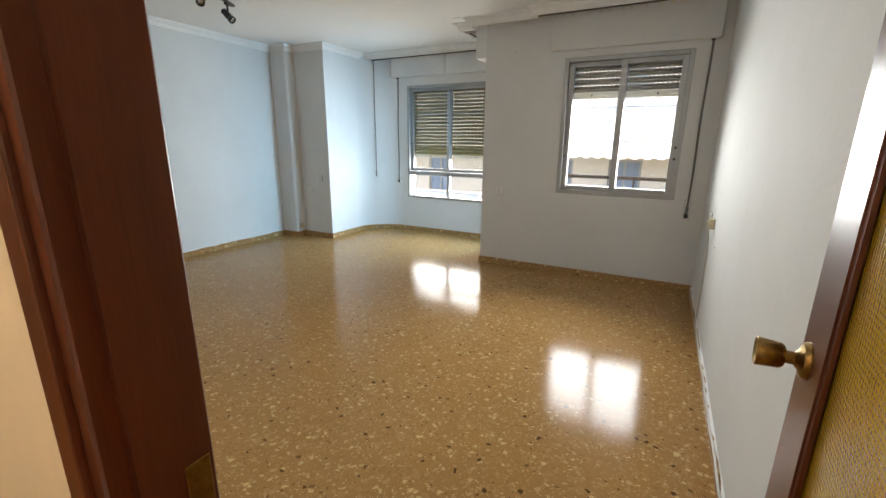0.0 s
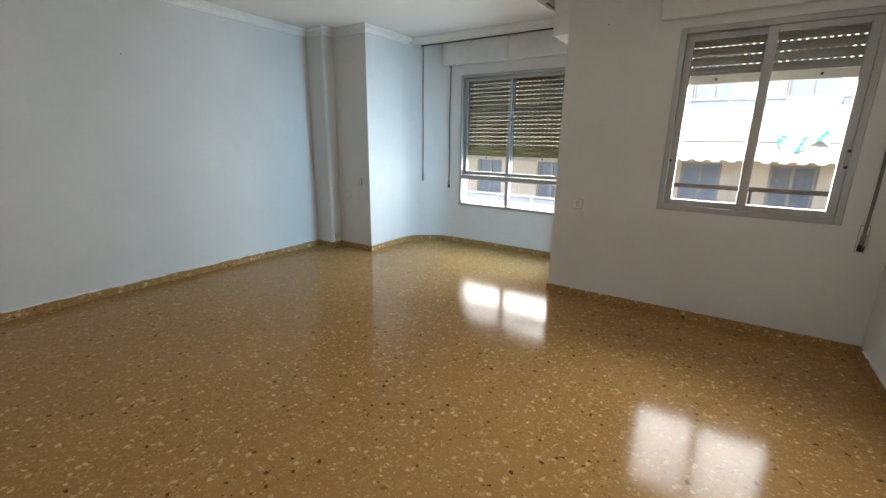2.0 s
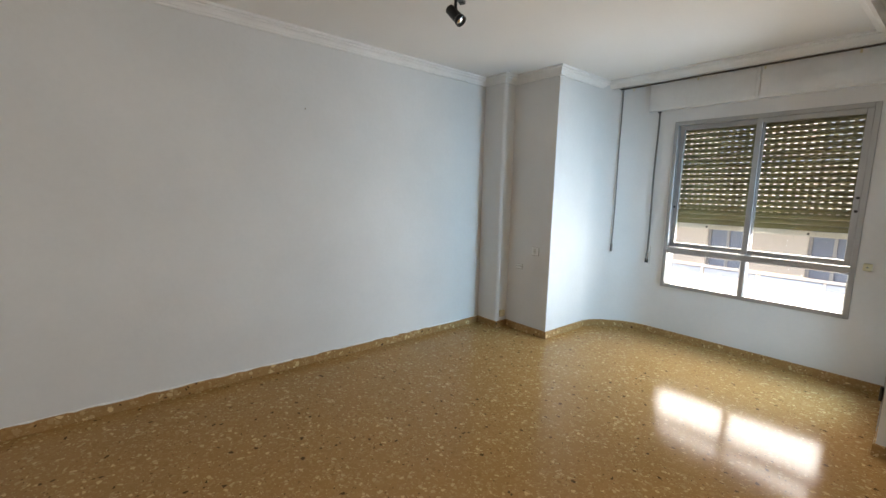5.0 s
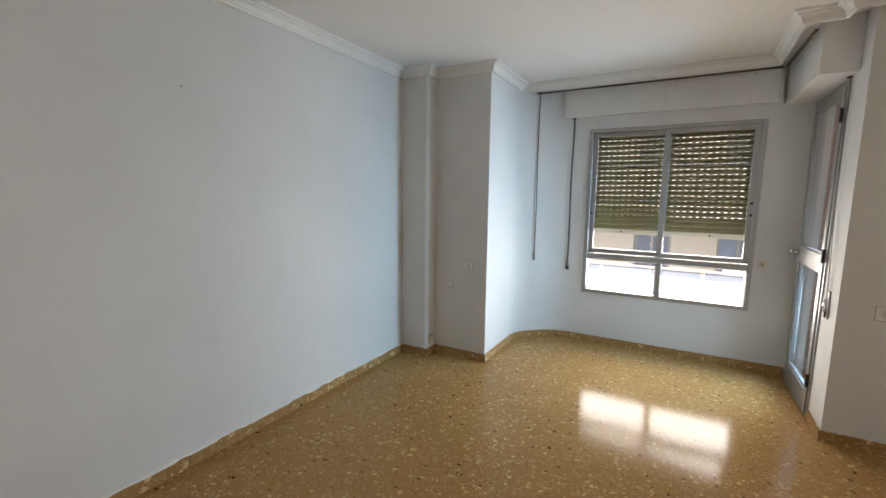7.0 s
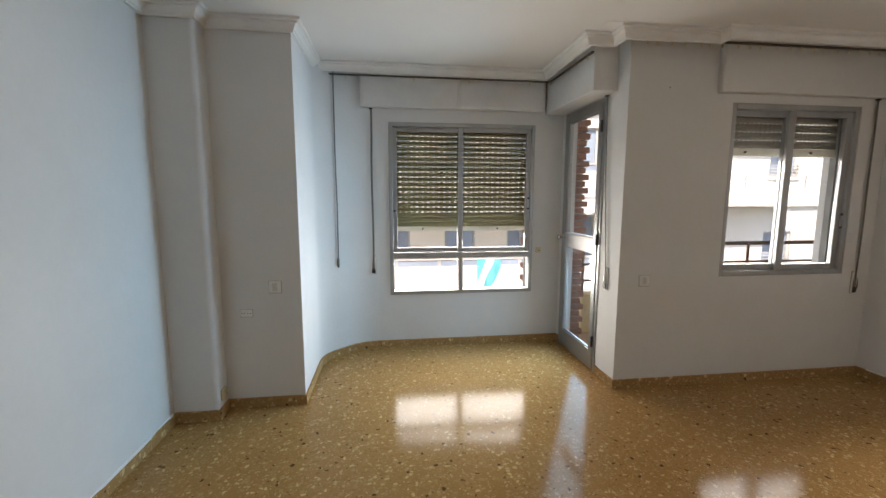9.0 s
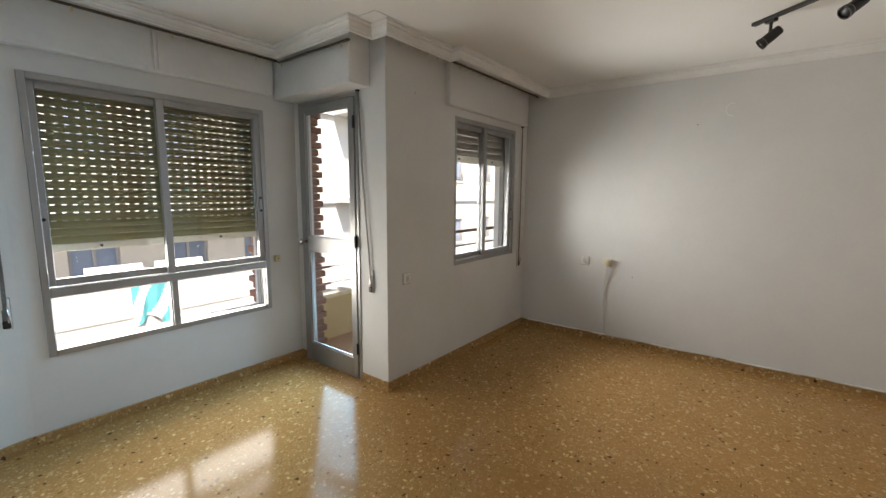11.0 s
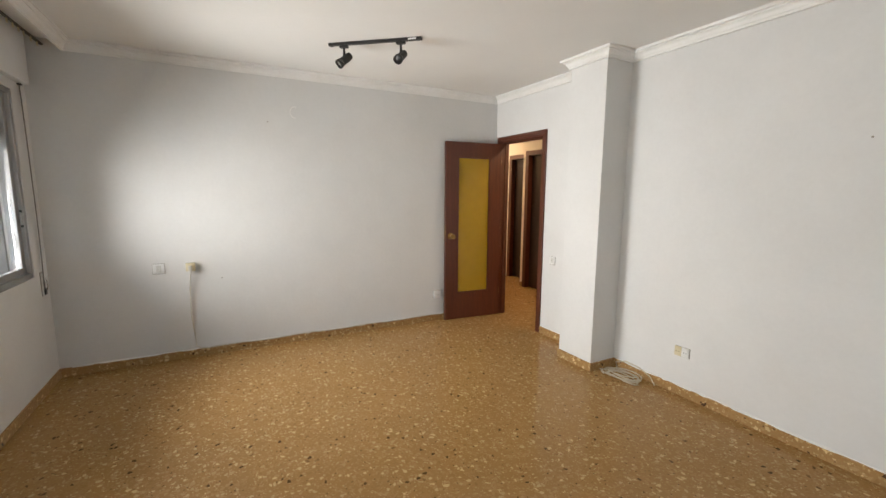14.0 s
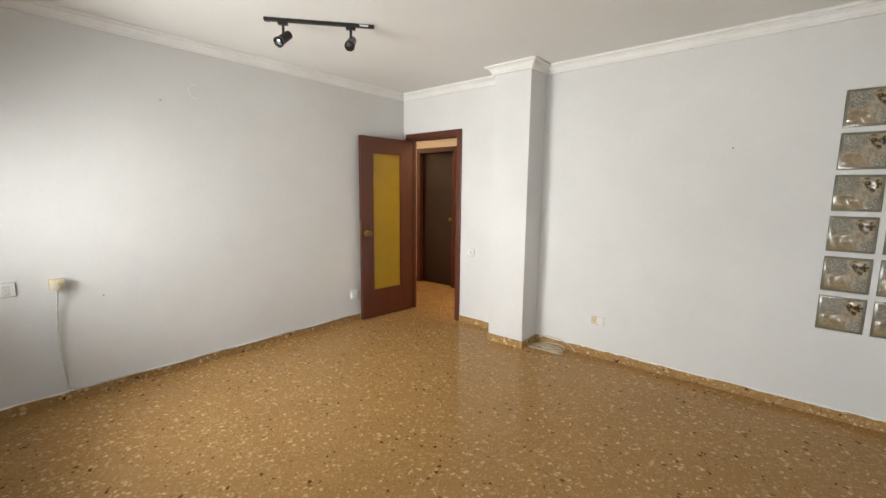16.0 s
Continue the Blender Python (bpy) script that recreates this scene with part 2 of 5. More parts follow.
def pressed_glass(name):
    """Pressed block glass: two granular frosted corners and a wavy band between them, in each block's own axes. What
    shows through the glass and its sparkle are painted into the base colour.
    """
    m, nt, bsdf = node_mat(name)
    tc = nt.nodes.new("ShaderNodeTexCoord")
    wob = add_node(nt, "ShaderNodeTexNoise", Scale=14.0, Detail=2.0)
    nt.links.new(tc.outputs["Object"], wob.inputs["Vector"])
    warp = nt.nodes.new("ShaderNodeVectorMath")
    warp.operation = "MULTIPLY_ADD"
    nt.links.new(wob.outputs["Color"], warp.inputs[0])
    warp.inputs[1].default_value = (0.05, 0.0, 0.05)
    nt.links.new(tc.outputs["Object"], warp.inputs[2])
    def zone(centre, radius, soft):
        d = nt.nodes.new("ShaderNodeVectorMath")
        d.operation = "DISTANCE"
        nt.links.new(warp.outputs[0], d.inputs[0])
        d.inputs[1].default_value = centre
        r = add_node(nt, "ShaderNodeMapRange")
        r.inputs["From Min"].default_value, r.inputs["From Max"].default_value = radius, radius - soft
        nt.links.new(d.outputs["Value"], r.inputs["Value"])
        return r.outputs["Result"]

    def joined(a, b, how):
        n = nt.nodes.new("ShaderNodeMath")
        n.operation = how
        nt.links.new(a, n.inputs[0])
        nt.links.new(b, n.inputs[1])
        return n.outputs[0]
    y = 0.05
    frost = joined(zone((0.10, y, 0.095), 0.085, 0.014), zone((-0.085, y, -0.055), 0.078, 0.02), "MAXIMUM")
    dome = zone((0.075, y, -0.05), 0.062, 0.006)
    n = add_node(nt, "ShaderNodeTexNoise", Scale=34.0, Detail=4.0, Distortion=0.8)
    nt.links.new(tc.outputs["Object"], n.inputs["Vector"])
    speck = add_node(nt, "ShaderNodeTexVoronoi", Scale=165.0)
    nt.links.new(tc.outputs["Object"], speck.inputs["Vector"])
    # Browns and pale tones paint the view through the clear glass.
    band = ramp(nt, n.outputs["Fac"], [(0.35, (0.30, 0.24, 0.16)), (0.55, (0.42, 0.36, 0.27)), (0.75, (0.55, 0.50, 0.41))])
    through_view = mix(nt, zone((-0.045, y, 0.085), 0.062, 0.02), band, ramp(nt, n.outputs["Fac"], [(0.44, (0.06, 0.035, 0.012)), (0.50, (0.28, 0.21, 0.12)), (0.66, (0.45, 0.38, 0.27))]))
    body = mix(nt, dome, through_view, ramp(nt, n.outputs["Fac"], [(0.3, (0.26, 0.19, 0.11)), (0.7, (0.38, 0.30, 0.20))]))
    # Pale specks paint the sparkle of the frosted grains.
    sparkle_specks = ramp(nt, speck.outputs["Distance"], [(0.12, (0.85, 0.85, 0.80)), (0.32, (0.50, 0.48, 0.41)), (0.62, (0.26, 0.23, 0.17))])
    nt.links.new(mix(nt, frost, body, sparkle_specks), bsdf.inputs["Base Color"])
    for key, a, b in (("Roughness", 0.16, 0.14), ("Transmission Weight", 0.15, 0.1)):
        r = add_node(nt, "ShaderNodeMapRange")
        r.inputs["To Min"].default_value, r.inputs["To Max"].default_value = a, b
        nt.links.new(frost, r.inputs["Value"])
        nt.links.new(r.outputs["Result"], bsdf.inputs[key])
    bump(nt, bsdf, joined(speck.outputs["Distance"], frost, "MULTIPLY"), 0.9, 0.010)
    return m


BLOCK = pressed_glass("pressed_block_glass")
RIM = surface("green_grey_block_rim", (0.20, 0.19, 0.14), (0.15, 0.14, 0.10), 0.15, scale=20.0, relief=0.05)
GLASS = pane_glass("window_glass")
WHITE = surface("white_plastic", (0.78, 0.78, 0.76), (0.70, 0.70, 0.68), 0.35, scale=20.0, relief=0.02)
SWITCH_GREY = surface("aged_grey_plastic", (0.64, 0.63, 0.59), (0.57, 0.56, 0.52), 0.4, scale=30.0, relief=0.03)
CREAM = surface("yellowed_cream_plastic", (0.68, 0.60, 0.40), (0.58, 0.50, 0.32), 0.4, scale=25.0, relief=0.03)
BLACK = surface("black_powder_coat", (0.018, 0.017, 0.016), (0.012, 0.011, 0.011), 0.42, scale=30.0, relief=0.03)
CHROME = surface("brushed_chrome", (0.75, 0.75, 0.74), (0.6, 0.6, 0.6), 0.18, 1.0, scale=20.0, relief=0.02)
BRASS = surface("tarnished_brass", (0.40, 0.26, 0.09), (0.22, 0.14, 0.05), 0.25, 1.0, scale=30.0, fine=120.0, relief=0.05, rough2=0.4)
STRAP = surface("grey_woven_strap", (0.20, 0.19, 0.17), (0.12, 0.11, 0.10), 0.8, scale=60.0, fine=400.0, relief=0.3)
CORD = surface("off_white_cable", (0.62, 0.59, 0.52), (0.50, 0.47, 0.40), 0.5, scale=30.0, relief=0.05)
COIL = surface("beige_cable_sheath", (0.62, 0.54, 0.41), (0.50, 0.42, 0.30), 0.5, scale=30.0, relief=0.05)
# Grey of wall plugs and switch dots, also of painted shadow rims.
FILLER_SHADE = surface("filler_and_shade_grey", (0.40, 0.37, 0.32), (0.28, 0.25, 0.21), 0.8, scale=60.0, relief=0.2)
RAILWOOD = surface("brown_curtain_track", (0.10, 0.075, 0.05), (0.06, 0.045, 0.03), 0.5, scale=10.0, relief=0.05)
LENS = surface("spot_lamp_reflector", (0.6, 0.6, 0.58), (0.4, 0.4, 0.4), 0.15, 0.9, scale=40.0, relief=0.1)
BRICK = surface("red_rustic_brick", (0.40, 0.22, 0.16), (0.29, 0.15, 0.11), 0.85, scale=9.0, fine=70.0, relief=0.5, depth=0.006)
YELLOW = surface("yellow_render", (0.82, 0.66, 0.36), (0.75, 0.58, 0.30), 0.85, scale=1.5, fine=60.0, relief=0.3, depth=0.004)
TERRACOTTA = surface("terracotta_paving", (0.60, 0.40, 0.27), (0.52, 0.33, 0.21), 0.7, scale=3.0, fine=50.0, relief=0.2)
RAILPAINT = surface("brown_painted_steel", (0.16, 0.11, 0.08), (0.11, 0.075, 0.055), 0.45, 0.2, scale=12.0, relief=0.05)
FACADE = surface("white_facade_render", (0.66, 0.645, 0.61), (0.58, 0.565, 0.53), 0.85, scale=0.4, fine=12.0, relief=0.2, depth=0.01)
FACADE_OCHRE = surface("ochre_facade_render", (0.74, 0.67, 0.57), (0.68, 0.61, 0.51), 0.85, scale=0.4, fine=12.0, relief=0.2, depth=0.01)
FACADE_GREY = surface("grey_band_render", (0.42, 0.41, 0.40), (0.35, 0.34, 0.33), 0.85, scale=0.5, fine=12.0, relief=0.2)
# Base colour lifted to blue-grey for the sky that the panes reflect.
SKYGLASS = surface("sky_tinted_glass", (0.26, 0.31, 0.38), (0.21, 0.25, 0.32), 0.08, 0.0, scale=0.8, relief=0.02)
BLUEBLIND = surface("blue_grey_roller_blind", (0.27, 0.33, 0.43), (0.22, 0.28, 0.37), 0.6, scale=1.0, relief=0.1)
SHEET = surface("white_cotton_sheet", (0.82, 0.83, 0.83), (0.74, 0.76, 0.77), 0.85, scale=2.0, fine=50.0, relief=0.2)
TEAL = surface("turquoise_cotton", (0.10, 0.42, 0.46), (0.07, 0.34, 0.38), 0.85, scale=3.0, fine=50.0, relief=0.2)
ASPHALT = surface("asphalt", (0.055, 0.055, 0.055), (0.04, 0.04, 0.04), 0.9, scale=0.6, fine=80.0, relief=0.4)
LEAF = surface("green_foliage", (0.085, 0.13, 0.035), (0.045, 0.08, 0.02), 0.6, scale=1.5, fine=20.0, relief=0.2)
BARK = surface("tree_bark", (0.14, 0.10, 0.07), (0.08, 0.06, 0.04), 0.9, scale=6.0, fine=40.0, relief=0.6)
HALL_GLOW, hg_nt, hg_b = node_mat("lamp_globe_glass")
hg_b.inputs["Base Color"].default_value = (0.9, 0.85, 0.75, 1)
hg_b.inputs["Emission Color"].default_value = (1.0, 0.72, 0.42, 1)
hg_b.inputs["Emission Strength"].default_value = 9.0


# ---- mesh helpers ----
def box(bm, x0, x1, y0, y1, z0, z1, m=None):
    vs = [bm.verts.new((x, y, z)) for z in (z0, z1) for x, y in ((x0, y0), (x1, y0), (x1, y1), (x0, y1))]
    for f in ((0, 3, 2, 1), (4, 5, 6, 7), (0, 1, 5, 4), (1, 2, 6, 5), (2, 3, 7, 6), (3, 0, 4, 7)):
        bm.faces.new([vs[i] for i in f])
    if m is not None:
        bmesh.ops.transform(bm, matrix=m, verts=vs)
    return vs


def soft_box(bm, x0, x1, y0, y1, z0, z1, r=0.004, seg=2, m=None):
    t = bmesh.new()
    box(t, x0, x1, y0, y1, z0, z1)
    bmesh.ops.bevel(t, geom=t.edges[:], offset=r, segments=seg, profile=0.6, affect="EDGES")
    join(bm, t, m)


def join(bm, other, m=None):
    if m is not None:
        bmesh.ops.transform(other, matrix=m, verts=other.verts[:])
    table = {v: bm.verts.new(v.co) for v in other.verts}
    for f in other.faces:
        bm.faces.new([table[v] for v in f.verts])
    other.free()


def prism(bm, pts, z0, z1):
    lo = [bm.verts.new((x, y, z0)) for x, y in pts]
    hi = [bm.verts.new((x, y, z1)) for x, y in pts]
    bm.faces.new(lo[::-1])
    bm.faces.new(hi)
    for i in range(len(pts)):
        j = (i + 1) % len(pts)
        bm.faces.new((lo[i], lo[j], hi[j], hi[i]))


def lathe(bm, profile, n=24, m=None):
    """Turns (radius, z) points round the z axis."""
    rings = []
    made = []
    for r, z in profile:
        ring = [bm.verts.new((r * math.cos(2 * math.pi * i / n), r * math.sin(2 * math.pi * i / n), z)) for i in range(n)]
        rings.append(ring)
        made += ring
    for a, b in zip(rings, rings[1:]):
        for i in range(n):
            bm.faces.new((a[i], a[(i + 1) % n], b[(i + 1) % n], b[i]))
    bm.faces.new(rings[0][::-1])
    bm.faces.new(rings[-1])
    if m is not None:
        bmesh.ops.transform(bm, matrix=m, verts=made)


def tube(bm, pts, r, n=8):
    """A round tube along a list of points."""
    pts = [Vector(p) for p in pts]
    rings = []
    up = Vector((0.13, 0.21, 0.97))
    for i, p in enumerate(pts):
        d = (pts[min(i + 1, len(pts) - 1)] - pts[max(i - 1, 0)]).normalized()
        u = d.cross(up)
        if u.length < 1e-3:
            u = d.cross(Vector((1, 0, 0)))
        u.normalize()
        w = d.cross(u)
        rings.append([bm.verts.new(p + r * (math.cos(2 * math.pi * k / n) * u + math.sin(2 * math.pi * k / n) * w)) for k in range(n)])
    for a, b in zip(rings, rings[1:]):
        for k in range(n):
            bm.faces.new((a[k], a[(k + 1) % n], b[(k + 1) % n], b[k]))
    bm.faces.new(rings[0][::-1])
    bm.faces.new(rings[-1])


def sweep(bm, path, profile, closed=False):
    """Carries a closed (inwards, up) profile along a plan polyline whose inside lies to the left, with mitred corners."""
    P = [Vector((x, y)) for x, y in path]
    n = len(P)
    rings = []
    for i, p in enumerate(P):
        a = (p - P[i - 1]).normalized() if (i or closed) else None
        b = (P[(i + 1) % n] - p).normalized() if (i < n - 1 or closed) else None
        a, b = a or b, b or a
        na, nb = Vector((-a.y, a.x)), Vector((-b.y, b.x))
        off = (na + nb) / max(0.2, 1 + na.dot(nb))
        rings.append([bm.verts.new((p.x + off.x * d, p.y + off.y * d, z)) for d, z in profile])
    k = len(profile)
    for i in range(n if closed else n - 1):
        a, b = rings[i], rings[(i + 1) % n]
        for j in range(k):
            bm.faces.new((a[j], b[j], b[(j + 1) % k], a[(j + 1) % k]))
    if not closed:
        bm.faces.new(rings[0][::-1])
        bm.faces.new(rings[-1])


def finish(bm, name, material, smooth=False):
    bmesh.ops.recalc_face_normals(bm, faces=bm.faces[:])
    me = bpy.data.meshes.new(name)
    bm.to_mesh(me)
    bm.free()
    me.materials.append(material)
    if smooth:
        me.shade_smooth()
        me.set_sharp_from_angle(angle=radians(38))
    return me


def part(name, bm, material, parent=None, label="", smooth=False):
    ob = new(name, finish(bm, name, material, smooth))
    if parent is not None:
        ob.parent = parent
    if label:
        tagged(ob, label)
    return ob


def thing(name, label, category, at=(0, 0, 0), group="", kind="", turn=0):
    e = new(name)
    e.empty_display_size = 0.1
    e.matrix_basis = pose(*at, 0, 0, turn)
    return tagged(e, label, category, group, kind)


def structure(name, bm, material, label="", smooth=False):
    return tagged(part(name, bm, material, None, "", smooth), label, "", "", "structure")


def holed(bm, lo, hi, holes, put):
    """Fills the rectangle lo..hi (u, v) but for holes (u0, u1, v0, v1) with abutting blocks; put(u0, u1, v0, v1) adds one."""
    us = sorted({lo[0], hi[0], *[h[0] for h in holes], *[h[1] for h in holes]})
    for u0, u1 in zip(us, us[1:]):
        cuts = sorted((h[2], h[3]) for h in holes if h[0] < u1 - 1e-6 and h[1] > u0 + 1e-6)
        v = lo[1]
        for a, b in cuts:
            if a > v + 1e-6:
                put(u0, u1, v, a)
            v = b
        if v < hi[1] - 1e-6:
            put(u0, u1, v, hi[1])


def wall_x(bm, y0, y1, x0, x1, z0, z1, holes=()):
    holed(bm, (x0, z0), (x1, z1), holes, lambda a, b, c, d: box(bm, a, b, y0, y1, c, d))


def wall_y(bm, x0, x1, y0, y1, z0, z1, holes=()):
    holed(bm, (y0, z0), (y1, z1), holes, lambda a, b, c, d: box(bm, x0, x1, a, b, c, d))


# ---- the plan, in metres ----
EAST, WEST, SOUTH = 0.613, -4.645, 0.36
NORTH_B, NORTH_A, DOORWALL = 4.51, 5.62, -1.55
CEILING = 2.575
T = 0.25
HALL = 0.27
DOOR_L, DOOR_R, DOOR_T = -0.250, 0.545, 2.092
WA = (-3.240, -1.836, 0.520, 2.145)
WB = (-0.729, 0.364, 0.857, 2.155)
BD = (4.80, 5.545, 0.0, 2.235)
GB_X, GB_Z, GB_S, GB_J = -3.235, 0.588, 0.225, 0.031


def eased(a, corner, b, reach, n=6):
    """Points of a soft bend round a corner of the plan, coming from a and leaving to b."""
    a, k, b = Vector(a), Vector(corner), Vector(b)
    p, q = k + (a - k).normalized() * reach, k + (b - k).normalized() * reach
    return [tuple((1 - u) ** 2 * p + 2 * u * (1 - u) * k + u * u * q) for u in [i / n for i in range(n + 1)]]


# the soft bend between the boxed-out wall and the wide window's wall
BEND = eased((-3.849, 4.553), (-3.849, 5.325), (-3.51, NORTH_A), 0.17) + eased((-3.849, 5.325), (-3.51, NORTH_A), (-1.8, NORTH_A), 0.17)

# floor and ceiling
bm = bmesh.new()
box(bm, -4.85, -1.30, -1.45, 5.87, -0.25, 0)
box(bm, -1.30, 3.80, -1.45, 4.76, -0.25, 0)
structure("floor", bm, TERRAZZO, "polished ochre terrazzo floor with cream and brown chips")
bm = bmesh.new()
box(bm, -4.85, -1.30, -1.45, 5.87, CEILING, 2.85)
box(bm, -1.30, 3.80, -1.45, 4.76, CEILING, 2.85)
structure("ceiling", bm, CEIL, "plain matt white plaster ceiling")

# walls
bm = bmesh.new()
wall_y(bm, -4.85, WEST, -1.45, 4.553, 0, CEILING)
structure("wall_west", bm, PAINT, "long bare white painted wall")
bm = bmesh.new()
prism(bm, [(-4.85, 4.553), (-3.849, 4.553)] + BEND + [(-3.34, NORTH_A + 0.02), (-3.34, 5.87), (-4.85, 5.87)], 0, CEILING)
structure("wall_chase", bm, PAINT, "white painted boxed-out wall with a softly bent corner", True)
bm = bmesh.new()
arc = [(-4.405 + 0.035 * math.cos(a), 4.435 - 0.035 * math.sin(a)) for a in [math.pi / 2 * (1 - k / 6) for k in range(7)]]
prism(bm, [(WEST, 4.553), (WEST, 4.40)] + arc + [(-4.37, 4.553)], 0, CEILING)
structure("wall_pipe_casing", bm, PAINT, "white plastered pipe casing with a rounded edge", True)
bm = bmesh.new()
prism(bm, [(WEST, 0.36), (-4.47, 0.36), (-4.47, 0.635), (WEST, 0.635)], 0, CEILING)
structure("wall_pier_west", bm, PAINT, "white painted corner pier")
bm = bmesh.new()
holes = [(DOOR_L, DOOR_R, 0, DOOR_T)]
for c in range(2):
    for r in range(6):
        x1 = GB_X - c * (GB_S + GB_J)
        z0 = GB_Z + r * (GB_S + GB_J)
        holes.append((x1 - GB_S, x1, z0, z0 + GB_S))
wall_x(bm, HALL, SOUTH, WEST, EAST, 0, CEILING, holes)
structure("wall_south", bm, PAINT, "white painted partition with a doorway and glass blocks")
bm = bmesh.new()
prism(bm, [(-1.225, SOUTH), (-0.855, SOUTH), (-0.855, 0.64), (-1.225, 0.64)], 0, CEILING)
structure("wall_pillar", bm, PAINT, "white painted square pillar against the wall")
bm = bmesh.new()
wall_y(bm, EAST, 0.76, HALL, NORTH_B, 0, CEILING)
structure("wall_east", bm, PAINT, "white painted wall with patchy light smears")
bm = bmesh.new()
wall_x(bm, NORTH_B, 4.76, DOORWALL, 3.8, 0, CEILING, [WB])
structure("wall_north_b", bm, PAINT, "white painted window wall towards the balcony")
bm = bmesh.new()
wall_y(bm, DOORWALL, -1.44, 4.76, NORTH_A, 0, CEILING, [BD])
structure("wall_balcony", bm, PAINT, "short white wall round the balcony door")
bm = bmesh.new()
wall_x(bm, NORTH_A, 5.87, -3.34, -1.44, 0, CEILING, [WA])
structure("wall_north_a", bm, PAINT, "white painted wall round the wide window")

# hall behind the doorway
bm = bmesh.new()
wall_x(bm, -1.0, -0.85, WEST, 1.62, 0, CEILING, [(0.76, 1.55, 0, 2.10)])
box(bm, 1.47, 1.62, -1.30, -1.0, 0, CEILING)
structure("wall_hall_south", bm, HALLPAINT, "cream painted hall wall with a doorway")
bm = bmesh.new()
wall_x(bm, -1.30, -1.15, 1.62, 3.8, 0, CEILING, [(1.66, 2.36, 0, 2.10)])
structure("wall_hall_far", bm, HALLPAINT, "cream painted hall wall in warm lamp light")
bm = bmesh.new()
wall_x(bm, HALL, SOUTH, 0.76, 3.8, 0, CEILING)
box(bm, EAST, 0.76, HALL - 0.004, HALL, 0, CEILING)
structure("wall_hall_north", bm, HALLPAINT, "cream painted hall wall")
bm = bmesh.new()
wall_y(bm, 3.65, 3.8, -1.15, HALL, 0, CEILING)
structure("wall_hall_end", bm, HALLPAINT, "cream painted hall end wall")
bm = bmesh.new()
wall_x(bm, -1.45, -1.30, WEST, 3.8, 0, CEILING)
structure("wall_back", bm, HALLPAINT, "pale wall of the rooms behind the hall")
bm = bmesh.new()
wall_x(bm, HALL - 0.006, HALL - 0.001, -3.19, DOOR_L - 0.001, 0, CEILING)
structure("wall_hall_lining", bm, HALLPAINT, "cream painted hall side of the partition")

# skirting of the same terrazzo, with a softened top edge
SKIRT_P = [(0.0005, 0), (0.012, 0), (0.012, 0.064), (0.009, 0.07), (0.0005, 0.07)]
for run in ([(EAST, 0.372), (EAST, NORTH_B), (DOORWALL, NORTH_B), (DOORWALL, 4.795)],
            [(DOORWALL, 5.55), (DOORWALL, NORTH_A), *BEND[::-1], (-3.849, 4.553), (-4.37, 4.553), (-4.37, 4.40), (WEST, 4.40), (WEST, 0.635), (-4.47, 0.635), (-4.47, SOUTH), (-1.225, SOUTH), (-1.225, 0.64), (-0.855, 0.64), (-0.855, SOUTH), (-0.252, SOUTH)],
            [(1.62, -0.85), (1.56, -0.85)][::-1],
            [(2.42, -1.15), (3.65, -1.15), (3.65, HALL), (0.62, HALL)]):
    bm = bmesh.new()
    sweep(bm, run, SKIRT_P)
    structure("baseboard", bm, SKIRT, "ochre terrazzo skirting with a chipped top edge")

# ragged bead of wall paint left along the top of the skirting
rng_bead = random.Random(5)
for (ax, ay), (bx, by) in (((EAST, 0.75), (EAST, 4.49)), ((-4.45, SOUTH), (-1.24, SOUTH)), ((-0.84, SOUTH), (-0.29, SOUTH)), ((WEST, 4.38), (WEST, 0.66))):
    a, b = Vector((ax, ay, 0.0701)), Vector((bx, by, 0.0701))
    d = (b - a).normalized()
    inward = Vector((1, 0, 0)) if ax == WEST and bx == WEST else (Vector((-1, 0, 0)) if ax == EAST else Vector((0, 1, 0)))
    bm = bmesh.new()
    along, last = 0.0, None
    while along < (b - a).length:
        out, up = rng_bead.choice((0.004, 0.006, 0.0125, 0.0135)), rng_bead.uniform(0.001, 0.005)
        p = a + d * along
        ring = [bm.verts.new(p + inward * u + Vector((0, 0, h))) for u, h in ((0.0006, 0.0), (out, -0.0 if out < 0.012 else -0.004), (out, up * 0.5), (0.0006, up + 0.002))]
        if last:
            for k in range(4):
                bm.faces.new((last[k], last[(k + 1) % 4], ring[(k + 1) % 4], ring[k]))
        last = ring
        along += rng_bead.uniform(0.02, 0.11)
    structure("trim_paint_bead", bm, PLASTER, "ragged white paint bead along the skirting")

# stepped plaster cornice, standing clear of the window walls to hide the curtain tracks
C = CEILING
CORNICE_P = [(0.0005, C), (0.0005, C - 0.074), (0.019, C - 0.074), (0.021, C - 0.060), (0.027, C - 0.058), (0.029, C - 0.050), (0.034, C - 0.039), (0.042, C - 0.031), (0.052, C - 0.028), (0.052, C - 0.019), (0.058, C - 0.019), (0.072, C - 0.016), (0.072, C)]
bm = bmesh.new()
sweep(bm, [(EAST, SOUTH), (EAST, 4.285), (-0.98, 4.285), (-0.98, 4.375), (-1.665, 4.375), (-1.665, 4.515), (-1.85, 4.515), (-1.82, 5.395), (-3.849, 5.37), (-3.849, 4.553), (-4.37, 4.553), (-4.37, 4.40), (WEST, 4.40), (WEST, 0.635), (-4.47, 0.635), (-4.47, SOUTH), (-1.225, SOUTH), (-1.225, 0.64), (-0.855, 0.64), (-0.855, SOUTH)], CORNICE_P, closed=True)
structure("trim_cornice", bm, PLASTER, "stepped white plaster cornice under the ceiling")
bm = bmesh.new()
